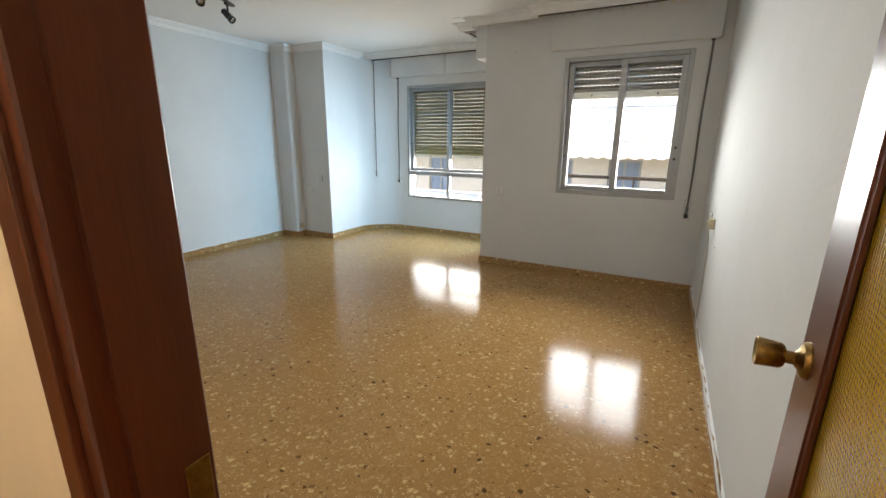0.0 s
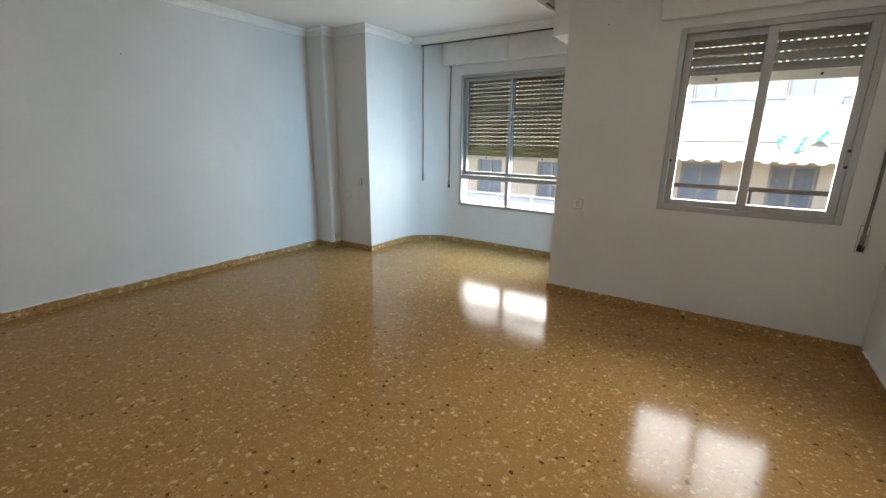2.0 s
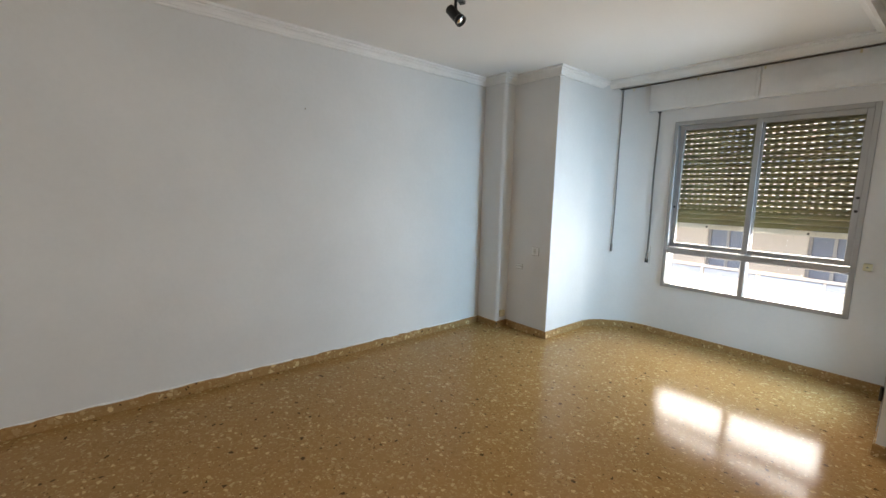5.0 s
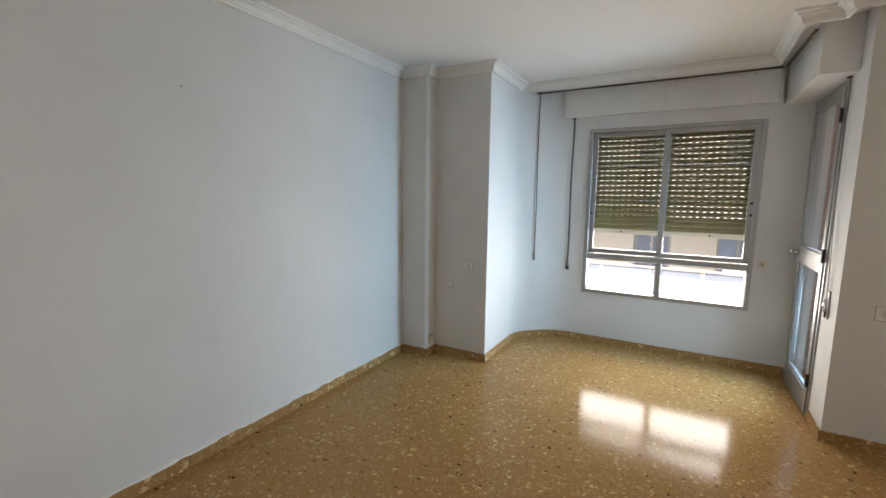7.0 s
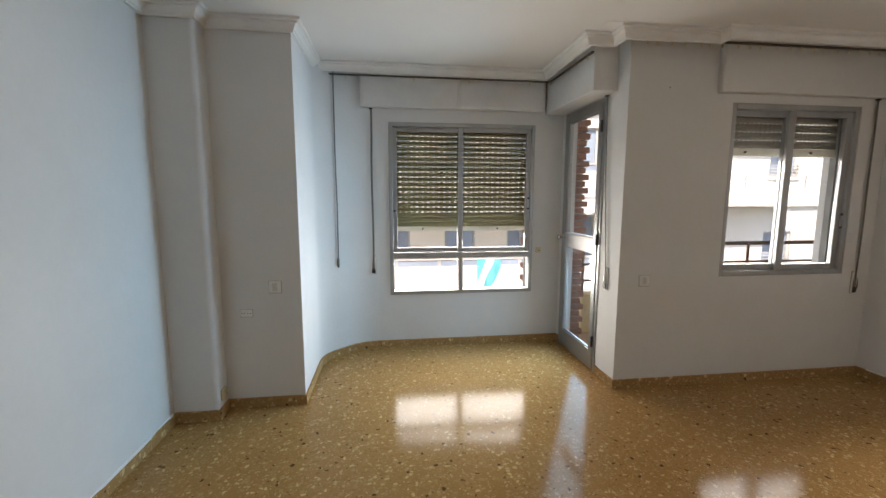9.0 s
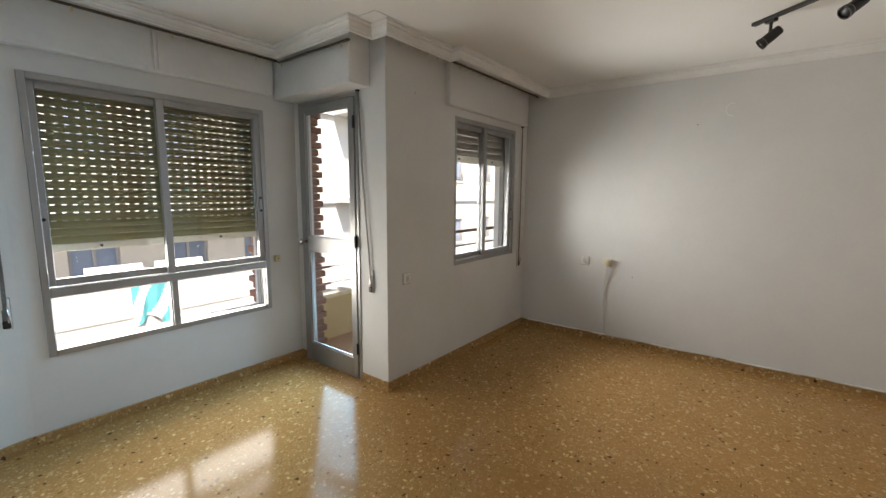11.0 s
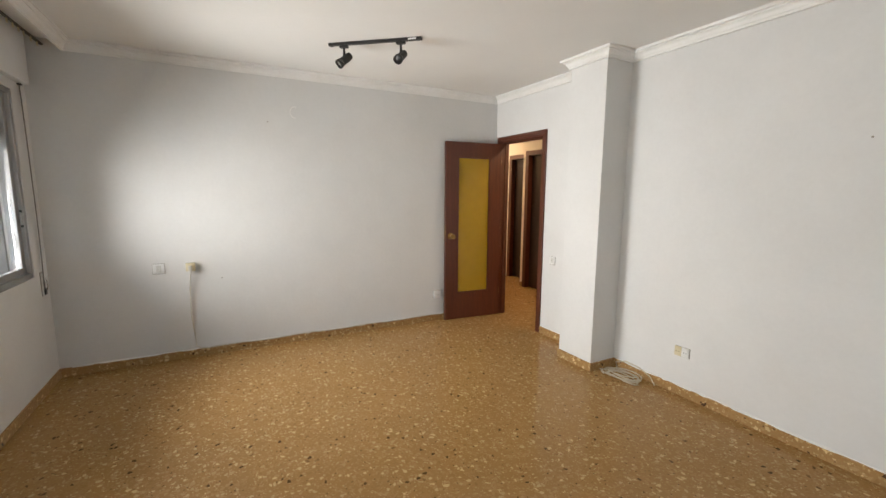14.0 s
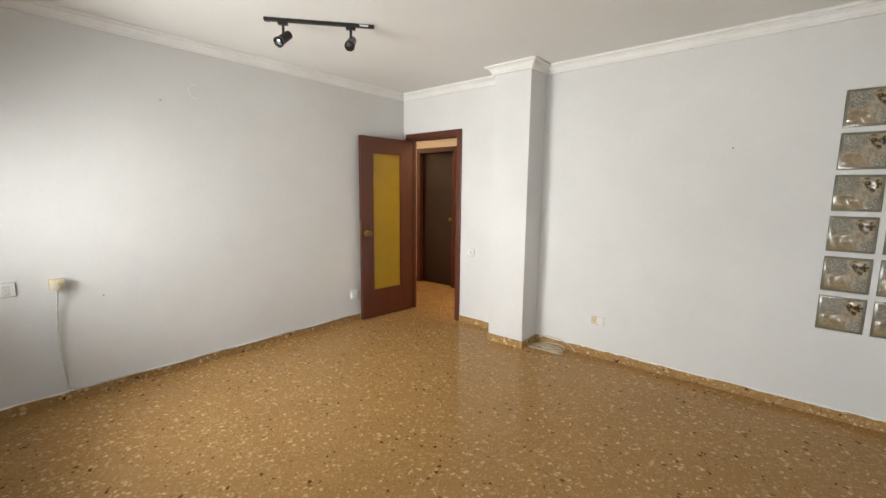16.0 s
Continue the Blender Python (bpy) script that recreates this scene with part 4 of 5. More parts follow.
box(bm, JL, JR, HALL + 0.012, HALL + 0.045, DOOR_T - 0.057, DOOR_T - 0.045)
part("door_stop", bm, WOOD, fr)
for y, s in ((HALL, -1), (SOUTH, 1)):
    bm = bmesh.new()
    ya, yb = sorted((y + s * 0.001, y + s * 0.016))
    for x0, x1 in ((DOOR_L - 0.022, DOOR_L + 0.020), (DOOR_R - 0.020, DOOR_R + 0.022)):
        soft_box(bm, x0, x1, ya - (0.004 if s < 0 else 0), yb + (0.004 if s > 0 else 0), 0, DOOR_T + 0.022, 0.004)
    soft_box(bm, DOOR_L + 0.020, DOOR_R - 0.020, ya - (0.004 if s < 0 else 0), yb + (0.004 if s > 0 else 0), DOOR_T - 0.020, DOOR_T + 0.022, 0.004)
    part("casing", bm, WOOD, fr)
bm = bmesh.new()
soft_box(bm, JL, JL + 0.003, SOUTH - 0.026, SOUTH + 0.004, 0.90, 0.985, 0.001, 1)
part("strike_plate", bm, BRASS, fr, "brass strike plate")

leaf = thing("glazed_door_leaf", "open mahogany door leaf with amber hammered glass panel", "door", (0.498, 0.378, 0), turn=-4.6)
W, H, TH = 0.705, 2.035, 0.038
bm = bmesh.new()
gy0, gy1, gz0, gz1 = 0.150, W - 0.150, 0.315, 1.868
for c, d, e, f in ((0, gy0, 0.008, H), (gy1, W, 0.008, H), (gy0, gy1, 0.008, gz0), (gy0, gy1, gz1, H)):
    box(bm, -TH / 2, TH / 2, c, d, e, f)
part("frame_panel", bm, WOOD, leaf)
bm = bmesh.new()
for s in (-1, 1):
    xa, xb = sorted((s * 0.008, s * (TH / 2 - 0.004)))
    for c, d, e, f in ((gy0, gy0 + 0.012, gz0, gz1), (gy1 - 0.012, gy1, gz0, gz1), (gy0 + 0.012, gy1 - 0.012, gz0, gz0 + 0.012), (gy0 + 0.012, gy1 - 0.012, gz1 - 0.012, gz1)):
        box(bm, xa, xb, c, d, e, f)
part("glazing_bead", bm, WOOD, leaf)
bm = bmesh.new()
box(bm, -0.004, 0.004, gy0, gy1, gz0, gz1)
part("glass_panel", bm, AMBER, leaf, "amber hammered glass")
for s in (-1, 1):
    bm = bmesh.new()
    lathe(bm, [(0.035, 0), (0.035, 0.003), (0.031, 0.010), (0.019, 0.014), (0.015, 0.018), (0.012, 0.020), (0.012, 0.032), (0.020, 0.035), (0.024, 0.041), (0.0275, 0.075), (0.026, 0.078), (0.022, 0.075), (0.010, 0.074)] if s < 0 else [(0.024, 0), (0.024, 0.004), (0.018, 0.010), (0.009, 0.013), (0.009, 0.020), (0.017, 0.024), (0.020, 0.038), (0.015, 0.044)], 24, pose(s * TH / 2, W - 0.060, 0.985, 0, s * 90))
    part("knob", bm, BRASS, leaf, "tarnished brass knob", True)
bm = bmesh.new()
soft_box(bm, -0.010, 0.010, W - 0.001, W + 0.002, 0.96, 1.11, 0.001, 1)
part("latch_plate", bm, BRASS, leaf)
for z in (0.25, 1.05, 1.80):
    bm = bmesh.new()
    lathe(bm, [(0.007, 0), (0.007, 0.09)], 10, pose(0.0, -0.006, z))
    part("hinge", bm, BRASS, leaf)


# ---- the hall's other doorways and lamp ----
def hall_door(x0, x1, y, open_leaf):
    t = thing("door_3", "mahogany door frame off the hall, a dark panel standing in for its unlit opening", "door", (0, 0, 0), kind="structure")
    bm = bmesh.new()
    for a, b, c, d in ((x0, x0 + 0.07, 0, 2.10), (x1 - 0.07, x1, 0, 2.10), (x0 + 0.07, x1 - 0.07, 2.03, 2.10)):
        soft_box(bm, a, b, y - 0.15, y + 0.016, c, d, 0.004)
    part("door_frame", bm, WOOD, t)
    if not open_leaf:
        # Flat dark panel in place of the shade inside the open doorway.
        bm = bmesh.new()
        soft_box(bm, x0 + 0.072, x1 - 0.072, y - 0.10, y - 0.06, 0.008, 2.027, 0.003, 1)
        o = part("dark_opening_panel", bm, UNLIT_ROOM, t)
        bm = bmesh.new()
        lathe(bm, [(0.026, 0), (0.026, 0.005), (0.010, 0.01), (0.010, 0.03), (0.026, 0.045), (0.014, 0.06)], 18, pose(x0 + 0.13, y - 0.06, 1.03, -90))
        part("knob", bm, BRASS, o, "", True)


hall_door(0.76, 1.55, -0.85, False)
hall_door(1.66, 2.36, -1.15, False)
for lx, ly, watts in ((3.05, -0.45, 6.3), (-0.75, -0.30, 4.4)):
    lamp = thing("hall_ceiling_lamp", "round frosted ceiling lamp glowing warm in the hall", "ceiling lamp", (lx, ly, CEILING), "hall ceiling lamps")
    bm = bmesh.new()
    lathe(bm, [(0.10, -0.02), (0.10, 0)], 24)
    part("base", bm, BRASS, lamp)
    bm = bmesh.new()
    lathe(bm, [(0.03, -0.11), (0.08, -0.095), (0.11, -0.06), (0.105, -0.02)], 24)
    g = part("globe", bm, HALL_GLOW, lamp, "", True)
    g.visible_shadow = False
    hl = new("hall_lamp_light", bpy.data.lights.new("hall_lamp_light", "POINT"))
    hl.data.energy, hl.data.color, hl.data.shadow_soft_size = watts, (1.0, 0.80, 0.60), 0.08
    hl.location = (lx, ly, CEILING - 0.07)

# ---- glass blocks ----
bm = bmesh.new()
soft_box(bm, -GB_S / 2 + 0.001, GB_S / 2 - 0.001, -0.044, 0.044, -GB_S / 2 + 0.001, GB_S / 2 - 0.001, 0.006)
block_me = finish(bm, "glass_block", RIM, True)
bm = bmesh.new()
NB = 14
grid = {}
for i in range(NB + 1):
    for j in range(NB + 1):
        u, v = i / NB * 2 - 1, j / NB * 2 - 1
        fade = max(0.0, (1 - u ** 6) * (1 - v ** 6))
        h = 0.010 * fade * (math.sin(3.1 * u + 1.6 * math.sin(2.6 * v)) + 0.6 * math.sin(4.0 * v - 2.0 * u))
        grid[i, j] = bm.verts.new((u * (GB_S / 2 - 0.016), 0.046 + abs(h), v * (GB_S / 2 - 0.016)))
for i in range(NB):
    for j in range(NB):
        bm.faces.new((grid[i, j], grid[i, j + 1], grid[i + 1, j + 1], grid[i + 1, j]))
rim = [e for e in bm.edges if e.is_boundary]
ext = bmesh.ops.extrude_edge_only(bm, edges=rim)
for v in ext["geom"]:
    if isinstance(v, bmesh.types.BMVert):
        v.co.y = 0.040
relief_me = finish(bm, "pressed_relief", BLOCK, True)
for c in range(2):
    for r in range(6):
        e = tagged(new("glass_block", block_me), "square glass block with a pressed wavy pattern, see-through browns and sparkle painted in", "glass block", "glass blocks in the partition")
        e.matrix_basis = pose(GB_X - c * (GB_S + GB_J) - GB_S / 2, (HALL + SOUTH) / 2, GB_Z + r * (GB_S + GB_J) + GB_S / 2)
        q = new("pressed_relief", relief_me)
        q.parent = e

# ---- coil of cable on the floor by the pillar ----
coil = thing("cable_coil", "loose coil of beige cable lying on the floor", "cable", (-1.42, 0.452, 0))
rng_coil = random.Random(12)
for k in range(6):
    bm = bmesh.new()
    rx, ry = rng_coil.uniform(0.12, 0.19), rng_coil.uniform(0.050, 0.11)
    cx, cy, rot = rng_coil.uniform(-0.04, 0.05), rng_coil.uniform(0.01, 0.06), rng_coil.uniform(-0.15, 0.42)
    lift, tilt = 0.005 + 0.007 * k, rng_coil.uniform(0.0, 0.016)
    pts = []
    for i in range(25):
        a = 2 * math.pi * i / 23 + 0.6 * k
        g = 1 + 0.07 * math.sin(2 * a + k)
        x, y = rx * g * math.cos(a), ry * g * math.sin(a)
        pts.append((cx + x * math.cos(rot) - y * math.sin(rot), max(-0.07, cy + x * math.sin(rot) + y * math.cos(rot)), max(0.005, lift * (0.55 + 0.45 * math.sin(a * 0.5 + k)) + tilt * math.sin(a))))
    tube(bm, pts, 0.0048, 6)
    part("loop", bm, COIL, coil, "", True)
bm = bmesh.new()
tube(bm, [(0.12, -0.055, 0.006), (0.15, -0.068, 0.05), (0.06, -0.078, 0.088), (-0.06, -0.080, 0.080), (-0.17, -0.072, 0.050), (-0.23, -0.05, 0.006)], 0.0048, 6)
part("loop", bm, COIL, coil, "", True)
bm = bmesh.new()
tube(bm, [(0.13, 0.03, 0.006), (0.19, 0.09, 0.006), (0.225, 0.13, 0.006), (0.25, 0.17, 0.008)], 0.0048, 6)
lathe(bm, [(0.009, 0), (0.011, 0.006), (0.011, 0.03), (0.006, 0.036)], 10, pose(0.25, 0.165, 0.012, 90, 0, 150))
part("free_end", bm, COIL, coil, "", True)

# old screw plugs and a hook ring left in the walls
for n, (x, y, z, rx, rz) in enumerate(((WEST, 2.48, 2.02, 90, 90), (WEST, 0.84, 2.225, 90, 90), (-2.684, SOUTH, 1.777, -90, 0), (EAST, 2.883, 2.103, 90, -90), (-1.239, NORTH_B, 2.243, 90, 0), (EAST, 3.33, 0.70, 90, -90))):
    bm = bmesh.new()
    lathe(bm, [(0.006, 0), (0.006, 0.001), (0.004, 0.0025), (0.002, 0.0028)], 12)
    o = tagged(part("wall_plug", bm, FILLER_SHADE, None), "small grey screw plug stuck in the wall", "wall plug", "old wall plugs")
    o.matrix_basis = pose(x, y, z, rx, 0, rz)
bm = bmesh.new()
tube(bm, [(0.0, 0.040 * math.cos(a), 0.050 * math.sin(a)) for a in [math.radians(-100 + 10 * k) for k in range(22)]], 0.004, 6)
o = tagged(part("wall_ring_mark", bm, PLASTER, None, "", True), "raised ring of old filler painted over on the wall", "wall mark")
o.matrix_basis = pose(EAST, 2.646, 2.205)

# ---- outside: balcony ----
bm = bmesh.new()
box(bm, -1.30, 3.0, 4.76, 6.08, -0.30, -0.06)
structure("balcony_slab", bm, TERRACOTTA, "terracotta paved balcony floor")
bm = bmesh.new()
box(bm, -1.30, 3.2, 4.76, 6.10, 2.66, 2.85)
structure("balcony_soffit", bm, FACADE, "white underside of the balcony above")
bm = bmesh.new()
box(bm, 3.0, 3.2, 4.76, 6.08, -0.30, 2.66)
structure("balcony_end_wall", bm, YELLOW, "yellow rendered wall at the balcony's end")
bm = bmesh.new()
box(bm, -1.13, 3.0, 5.95, 6.07, -0.06, 0.36)
soft_box(bm, -1.13, 3.0, 5.94, 6.08, 0.36, 0.39, 0.006)
structure("balcony_parapet", bm, YELLOW, "low yellow rendered balcony parapet")
rl = thing("balcony_railing", "brown painted steel balcony railing on the parapet", "railing", (0, 6.01, 0.39))
for k in range(5):
    bm = bmesh.new()
    x = -1.10 + 1.02 * k
    soft_box(bm, x - 0.012, x + 0.012, -0.012, 0.012, 0, 0.54, 0.002, 1)
    part("post", bm, RAILPAINT, rl)
for z, r in ((0.54, 0.022), (0.32, 0.012), (0.14, 0.012)):
    bm = bmesh.new()
    soft_box(bm, -1.12, 2.99, -r, r, z - r, z + r, 0.004, 1)
    part("bar", bm, RAILPAINT, rl)

# toothed brick pier between the wide window and the balcony
pier = tagged(new("brick_pier"), "rustic red brick pier with toothed edges", "pier", kind="structure")
bm = bmesh.new()
box(bm, -1.78, -1.31, 5.875, 5.975, -0.30, 2.66)
box(bm, -1.435, -1.31, 5.66, 5.875, -0.30, 2.66)
part("mortar_core", bm, FACADE_GREY, pier)
meshes = {}


def brick_mesh(w, d, h):
    key = (round(w, 3), round(d, 3), round(h, 3))
    if key not in meshes:
        b = bmesh.new()
        soft_box(b, -w / 2, w / 2, -d / 2, d / 2, -h / 2, h / 2, 0.005, 1)
        meshes[key] = finish(b, "brick", BRICK)
    return meshes[key]


for k in range(44):
    z = -0.27 + k * 0.0665
    out = 0.035 if k % 2 else 0.0
    for x0, x1, y0, y1 in ((-1.80 - out, -1.50, 5.872, 5.99), (-1.49, -1.29 + out, 5.872, 5.99), (-1.43, -1.29 + out, 5.645, 5.862)):
        ob = new("brick", brick_mesh(x1 - x0, y1 - y0, 0.055))
        ob.parent = pier
        ob.matrix_basis = pose((x0 + x1) / 2, (y0 + y1) / 2 + random.uniform(-0.003, 0.003), z, 0, 0, random.uniform(-0.6, 0.6))

# the flat's own outer walls below and the street
GROUND = -9.0
bm = bmesh.new()
box(bm, -4.85, 3.8, -3.0, 4.75, GROUND, -0.26)
box(bm, -4.85, -1.31, 4.75, 5.86, GROUND, -0.26)
structure("lower_storeys", bm, YELLOW, "rendered storeys below the flat")
bm = bmesh.new()
box(bm, -400, 400, -400, 400, GROUND - 0.3, GROUND)
structure("ground", bm, ASPHALT, "grey asphalt street")


def facade_window(parent, x0, x1, z0, z1, y, material=SKYGLASS, rail=False):
    bm = bmesh.new()
    for a, b, c, d in ((x0, x0 + 0.07, z0, z1), (x1 - 0.07, x1, z0, z1), (x0 + 0.07, x1 - 0.07, z0, z0 + 0.07), (x0 + 0.07, x1 - 0.07, z1 - 0.07, z1), ((x0 + x1) / 2 - 0.035, (x0 + x1) / 2 + 0.035, z0 + 0.07, z1 - 0.07)):
        box(bm, a, b, y - 0.05, y + 0.05, c, d)
    w = part("window", bm, FACADE_GREY, parent)
    bm = bmesh.new()
    box(bm, x0 + 0.07, x1 - 0.07, y, y + 0.02, z0 + 0.07, z1 - 0.07)
    part("pane", bm, material, w)
    bm = bmesh.new()
    box(bm, x0 - 0.08, x1 + 0.08, y - 0.18, y - 0.055, z0 - 0.08, z0)
    part("sill", bm, FACADE, w)
    if rail:
        bm = bmesh.new()
        for k in range(4):
            box(bm, x0 - 0.05, x1 + 0.05, y - 0.16, y - 0.13, z0 + 0.08 + 0.1 * k, z0 + 0.10 + 0.1 * k)
        part("guard_rail", bm, FACADE_GREY, w)


# balconied block across the street
FY = 14.0
blk = thing("apartment_building", "white block of flats with long balconies and awnings", "building", (0, 0, 0))
SLABS = [-7.55, -4.65, -1.75, 1.15]
winx = [-10.4, -8.3, -5.9, -3.6, -1.44, 0.66, 2.75]
bm = bmesh.new()
holes = []
for s in SLABS[1:]:
    for x in winx:
        holes.append((x, x + 1.02, s + 0.75, s + 2.58))
wall_x(bm, FY + 1.2, FY + 1.6, -12.0, 4.6, GROUND, 1.15, [h for h in holes if h[3] < 1.15])
part("wall", bm, FACADE_OCHRE, blk)
bm = bmesh.new()
wall_x(bm, FY + 1.2, FY + 1.6, -12.0, 4.6, 1.15, 4.3, [h for h in holes if h[2] > 1.15])
part("wall", bm, FACADE, blk)
bm = bmesh.new()
box(bm, -12.0, 4.6, FY + 1.7, FY + 10.0, GROUND, 4.3)
part("core", bm, FACADE, blk)
bm = bmesh.new()
box(bm, -12.3, 4.9, FY + 1.0, FY + 10.3, 4.3, 4.5)
part("roof", bm, FACADE_GREY, blk)
for s in SLABS:
    bm = bmesh.new()
    box(bm, -12.0, 4.6, FY, FY + 1.2, s, s + 0.22)
    box(bm, -12.0, 4.6, FY, FY + 0.14, s + 0.22, s + 1.08)
    box(bm, -12.0, 4.6, FY - 0.03, FY + 0.0, s + 0.28, s + 0.34)
    b = part("balcony", bm, FACADE, blk)
    bm = bmesh.new()
    for k in range(14):
        x = -11.95 + k * 1.27
        box(bm, x, x + 0.05, FY + 0.04, FY + 0.09, s + 1.08, s + 1.28)
    box(bm, -12.0, 4.6, FY + 0.03, FY + 0.10, s + 1.28, s + 1.34)
    part("balcony_rail", bm, FACADE_GREY, b)
    for k in range(13):
        x = -11.95 + k * 1.27
        bm = bmesh.new()
        box(bm, x + 0.07, x + 1.25, FY + 0.055, FY + 0.075, s + 1.10, s + 1.27)
        part("glass_panel", bm, SKYGLASS if k % 3 else BLUEBLIND, b)
for s in SLABS[1:]:
    for i, x in enumerate(winx):
        facade_window(blk, x, x + 1.02, s + 0.75, s + 2.58, FY + 1.32, BLUEBLIND if (i + int(s)) % 3 == 0 else SKYGLASS)
for s in (-1.75, 1.15):
    bm = bmesh.new()
    n = 40
    for k in range(n):
        x0 = -2.6 + 7.0 * k / n
        x1 = -2.6 + 7.0 * (k + 1) / n
        zs = s - 0.02
        drop = 0.17 + (0.05 if k % 2 else 0.0)
        box(bm, x0, x1, FY - 0.06, FY - 0.035, zs - drop, zs + 0.06)
    part("awning_fringe", bm, SHEET, blk, "scalloped white awning fringe")


def cloth(name, label, x0, x1, top, drop, y, stripes):
    """Laundry folded over a rail; its stripes are strips of the other colour."""
    t = thing(name, label, "laundry", (0, y, top))
    nx, nz = 18, 12
    pieces = {0: bmesh.new(), 1: bmesh.new()}
    rng = random.Random(len(label))
    ph = rng.uniform(0, 6)

    def p(i, j):
        u, v = i / nx, j / nz
        sag = 0.06 * math.sin(u * 9 + ph) * v
        return (x0 + (x1 - x0) * u + 0.10 * v * math.sin(ph + u * 3) * (0.5 - u), 0.05 * math.sin(u * 14 + ph) * v - 0.06, -drop * v * (1 + 0.12 * math.sin(u * 7 + ph)) + sag)
    for i in range(nx):
        for j in range(nz):
            b = pieces[1 if stripes(i / nx, j / nz) else 0]
            f = [p(i, j), p(i + 1, j), p(i + 1, j + 1), p(i, j + 1)]
            b.faces.new([b.verts.new(q) for q in f])
            b.faces.new([b.verts.new((q[0], q[1] + 0.012, q[2])) for q in f[::-1]])
    part("cloth", pieces[0], SHEET, t)
    part("printed_stripes", pieces[1], TEAL, t, "turquoise printed bands")


cloth("hanging_sheet", "white sheet with turquoise print hung over a balcony", 0.62, 1.60, 2.45, 1.15, FY, lambda u, v: v > 0.7 and math.sin(u * 16 + v * 9) > 0.55)
cloth("hanging_towel", "turquoise and white towel hung over a balcony", -0.62, 0.12, -0.45, 1.15, FY, lambda u, v: math.sin(u * 9 + v * 6) > -0.1)
for x in (-1.3, 0.1):
    b = thing("folded_lounger", "white folding table leaning behind the balcony rail", "table", (x, FY + 0.30, -1.53))
    bm = bmesh.new()
    soft_box(bm, 0, 1.15, 0, 0.05, 0.0, 1.30, 0.02, 2, pose(0, 0, 0, -12))
    part("panel", bm, WHITE, b)

# plainer block further along
blk2 = thing("apartment_building", "cream block of flats with small railed windows", "building", (0, 0, 0))
wx2 = [5.3, 8.1, 10.9, 13.4]
bm = bmesh.new()
holes = [(x, x + 1.05, s + 0.95, s + 2.05) for s in SLABS + [4.05] for x in [w + 1.1 for w in wx2]]
wall_x(bm, FY + 0.1, FY + 0.45, 4.6, 16.4, GROUND, 6.6, holes)
part("wall", bm, FACADE, blk2)
bm = bmesh.new()
box(bm, 4.6, 16.4, FY + 0.6, FY + 10, GROUND, 6.6)
part("core", bm, FACADE, blk2)
bm = bmesh.new()
box(bm, 4.5, 16.6, FY - 0.3, FY + 10.2, 6.6, 6.85)
part("roof", bm, FACADE_GREY, blk2)
for s in SLABS + [4.05]:
    for i, x in enumerate(wx2):
        facade_window(blk2, x + 1.1, x + 2.15, s + 0.95, s + 2.05, FY + 0.22, BLUEBLIND if (i + int(s)) % 2 else SKYGLASS, True)
    bm = bmesh.new()
    box(bm, 4.6, 16.4, FY - 0.02, FY + 0.1, s, s + 0.2)
    part("string_course", bm, FACADE, blk2)

for s in SLABS + [4.05]:
    bm = bmesh.new()
    box(bm, 5.4, 9.6, FY - 0.9, FY - 0.03, s + 0.02, s + 0.18)
    box(bm, 5.4, 9.6, FY - 0.9, FY - 0.78, s + 0.18, s + 0.55)
    b = part("balcony", bm, FACADE, blk2)
    bm = bmesh.new()
    for k in range(5):
        box(bm, 5.42 + 1.03 * k, 5.46 + 1.03 * k, FY - 0.86, FY - 0.82, s + 0.55, s + 0.95)
    for z in (0.68, 0.81, 0.93):
        box(bm, 5.4, 9.6, FY - 0.865, FY - 0.825, s + z, s + z + 0.035)
    part("balcony_rail", bm, FACADE_GREY, b)

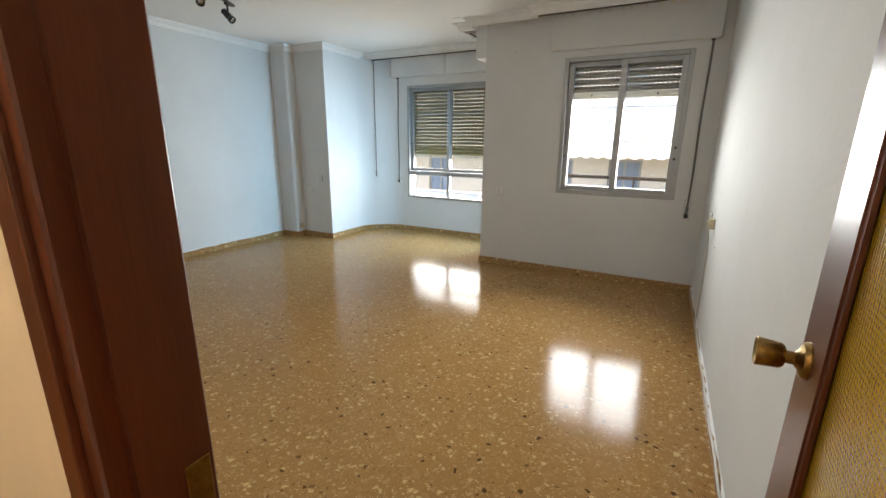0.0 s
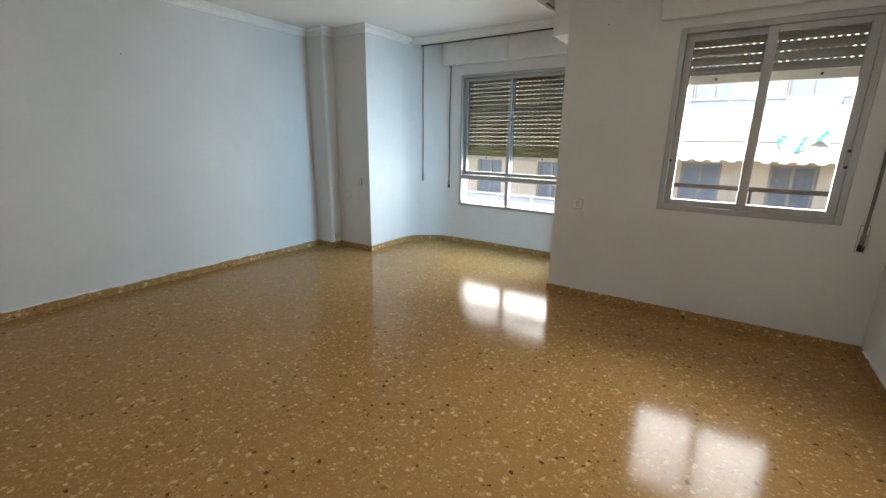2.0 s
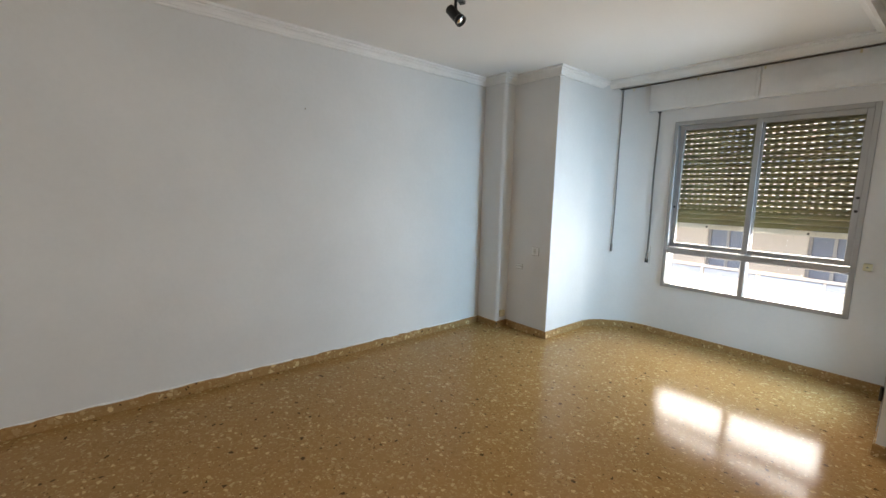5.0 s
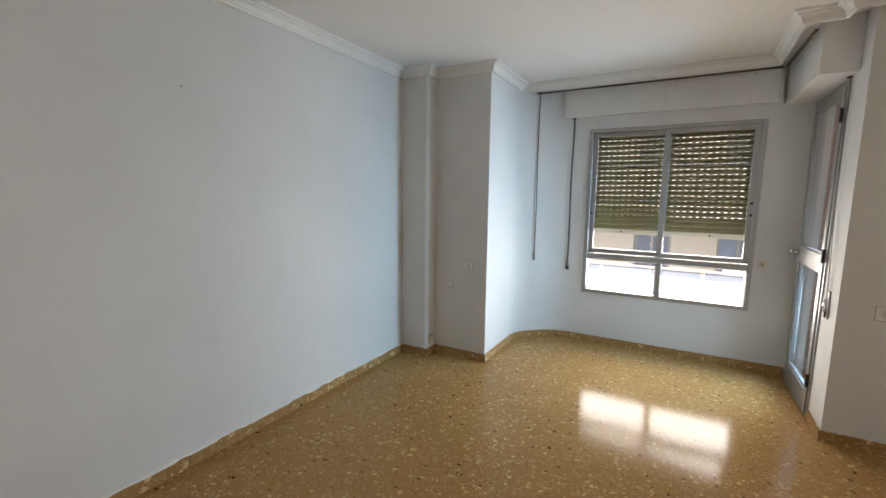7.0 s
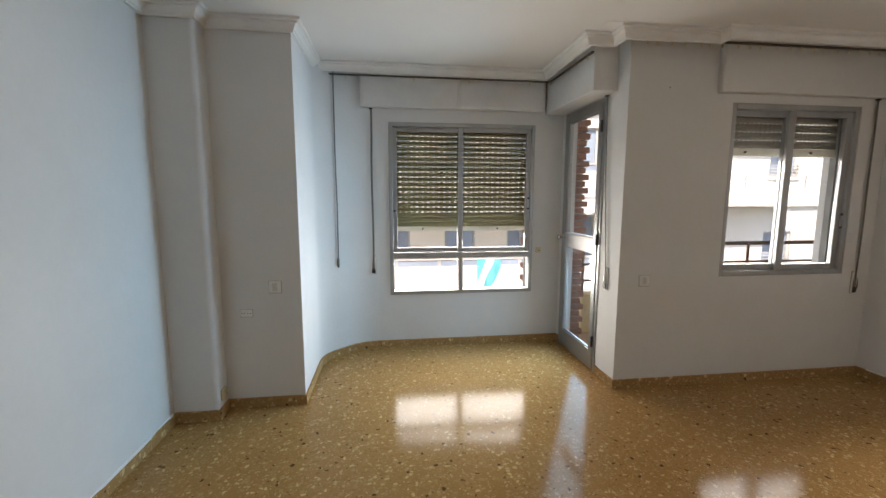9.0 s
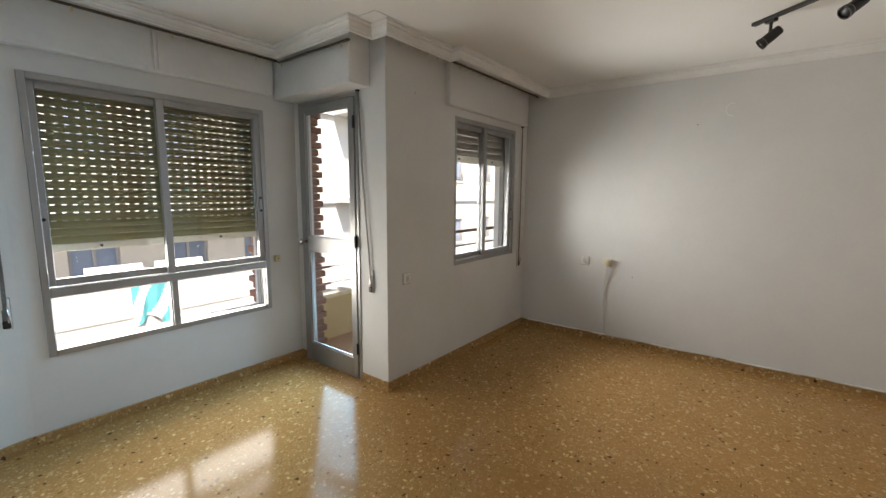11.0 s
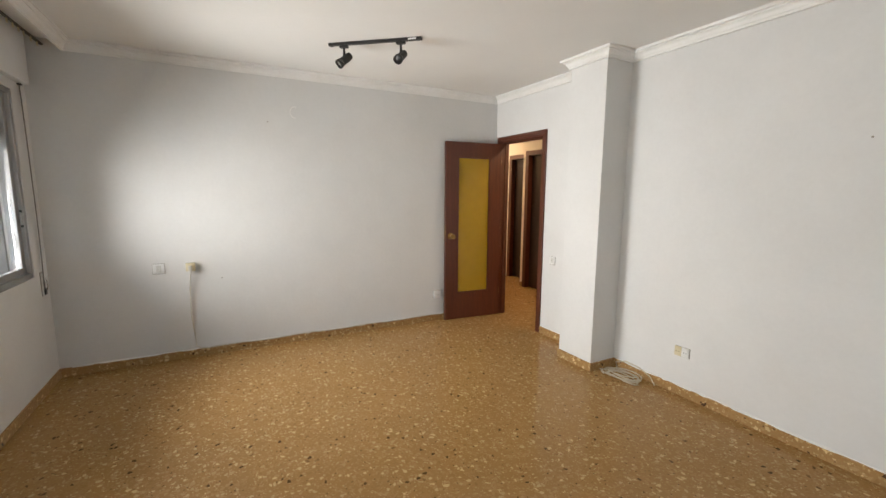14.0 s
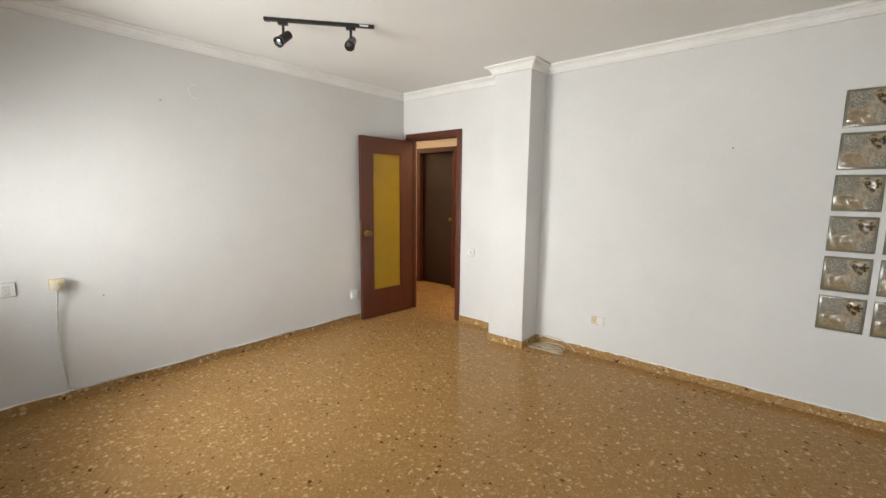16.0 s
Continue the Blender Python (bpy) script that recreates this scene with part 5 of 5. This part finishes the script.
# far blocks that close the street
for i, (x0, x1, y0, y1, h) in enumerate(((24, 40, 30, 42, 7), (-34, -13, 15, 27, 8), (30, 44, -2, 12, 5))):
    far = thing("apartment_building", "pale block of flats at the end of the street", "building", (0, 0, 0))
    bm = bmesh.new()
    box(bm, x0, x1, y0, y1, GROUND, h)
    part("wall", bm, FACADE, far)
    bm = bmesh.new()
    box(bm, x0 - 0.3, x1 + 0.3, y0 - 0.3, y1 + 0.3, h, h + 0.4)
    part("roof", bm, FACADE_GREY, far)
    for s in range(4):
        for k in range(int((x1 - x0) / 3)):
            facade_window(far, x0 + 0.8 + 3 * k, x0 + 2.0 + 3 * k, -6.0 + 3 * s, -4.6 + 3 * s, y0 - 0.06)


# ---- street trees ----
def tree(x, y, h, seed):
    rng = random.Random(seed)
    t = thing("street_tree", "leafy green street tree", "tree", (x, y, GROUND), "street trees")
    bm = bmesh.new()
    n = 10
    for (px, py, pz), (qx, qy, qz), ra, rb in [((0, 0, 0), (0.1, 0, h * 0.45), 0.20, 0.13)] + [((0.1, 0, h * 0.40), (1.6 * math.cos(a), 1.6 * math.sin(a), h * 0.72), 0.09, 0.03) for a in (0.3, 1.6, 2.9, 4.1, 5.3)]:
        A, Bv = Vector((px, py, pz)), Vector((qx, qy, qz))
        q = (Bv - A).to_track_quat("Z", "Y").to_matrix().to_4x4()
        lathe(bm, [(ra, 0), ((ra + rb) / 2, (Bv - A).length / 2), (rb, (Bv - A).length)], n, Matrix.Translation(A) @ q)
    part("trunk", bm, BARK, t)
    verts, faces = [], []
    for c in range(34):
        cz = h * rng.uniform(0.45, 1.0)
        rr = 2.2 * math.sin(math.pi * min(1, max(0.12, (cz / h - 0.36) / 0.70)))
        a = rng.uniform(0, 6.28)
        cc = Vector((rr * rng.uniform(0.2, 1) * math.cos(a), rr * rng.uniform(0.2, 1) * math.sin(a), cz))
        for k in range(70):
            o = cc + Vector((rng.gauss(0, 0.36), rng.gauss(0, 0.36), rng.gauss(0, 0.28)))
            e = Euler((rng.uniform(0, 6), rng.uniform(0, 6), rng.uniform(0, 6))).to_matrix()
            s = rng.uniform(0.06, 0.13)
            i = len(verts)
            verts += [o + e @ Vector(p) * s for p in ((-1, 0, 0), (0, -0.5, 0.1), (1, 0, 0), (0, 0.5, 0.1))]
            faces.append((i, i + 1, i + 2, i + 3))
    me = bpy.data.meshes.new("crown")
    me.from_pydata(verts, [], faces)
    me.materials.append(LEAF)
    cr = new("crown", me)
    cr.parent = t


tree(16.5, 11.8, 9.6, 3)
tree(20.0, 12.6, 10.2, 4)
tree(23.5, 11.5, 9.2, 5)
tree(19.0, 16.5, 10.8, 6)
tree(27.5, 14.0, 9.8, 7)
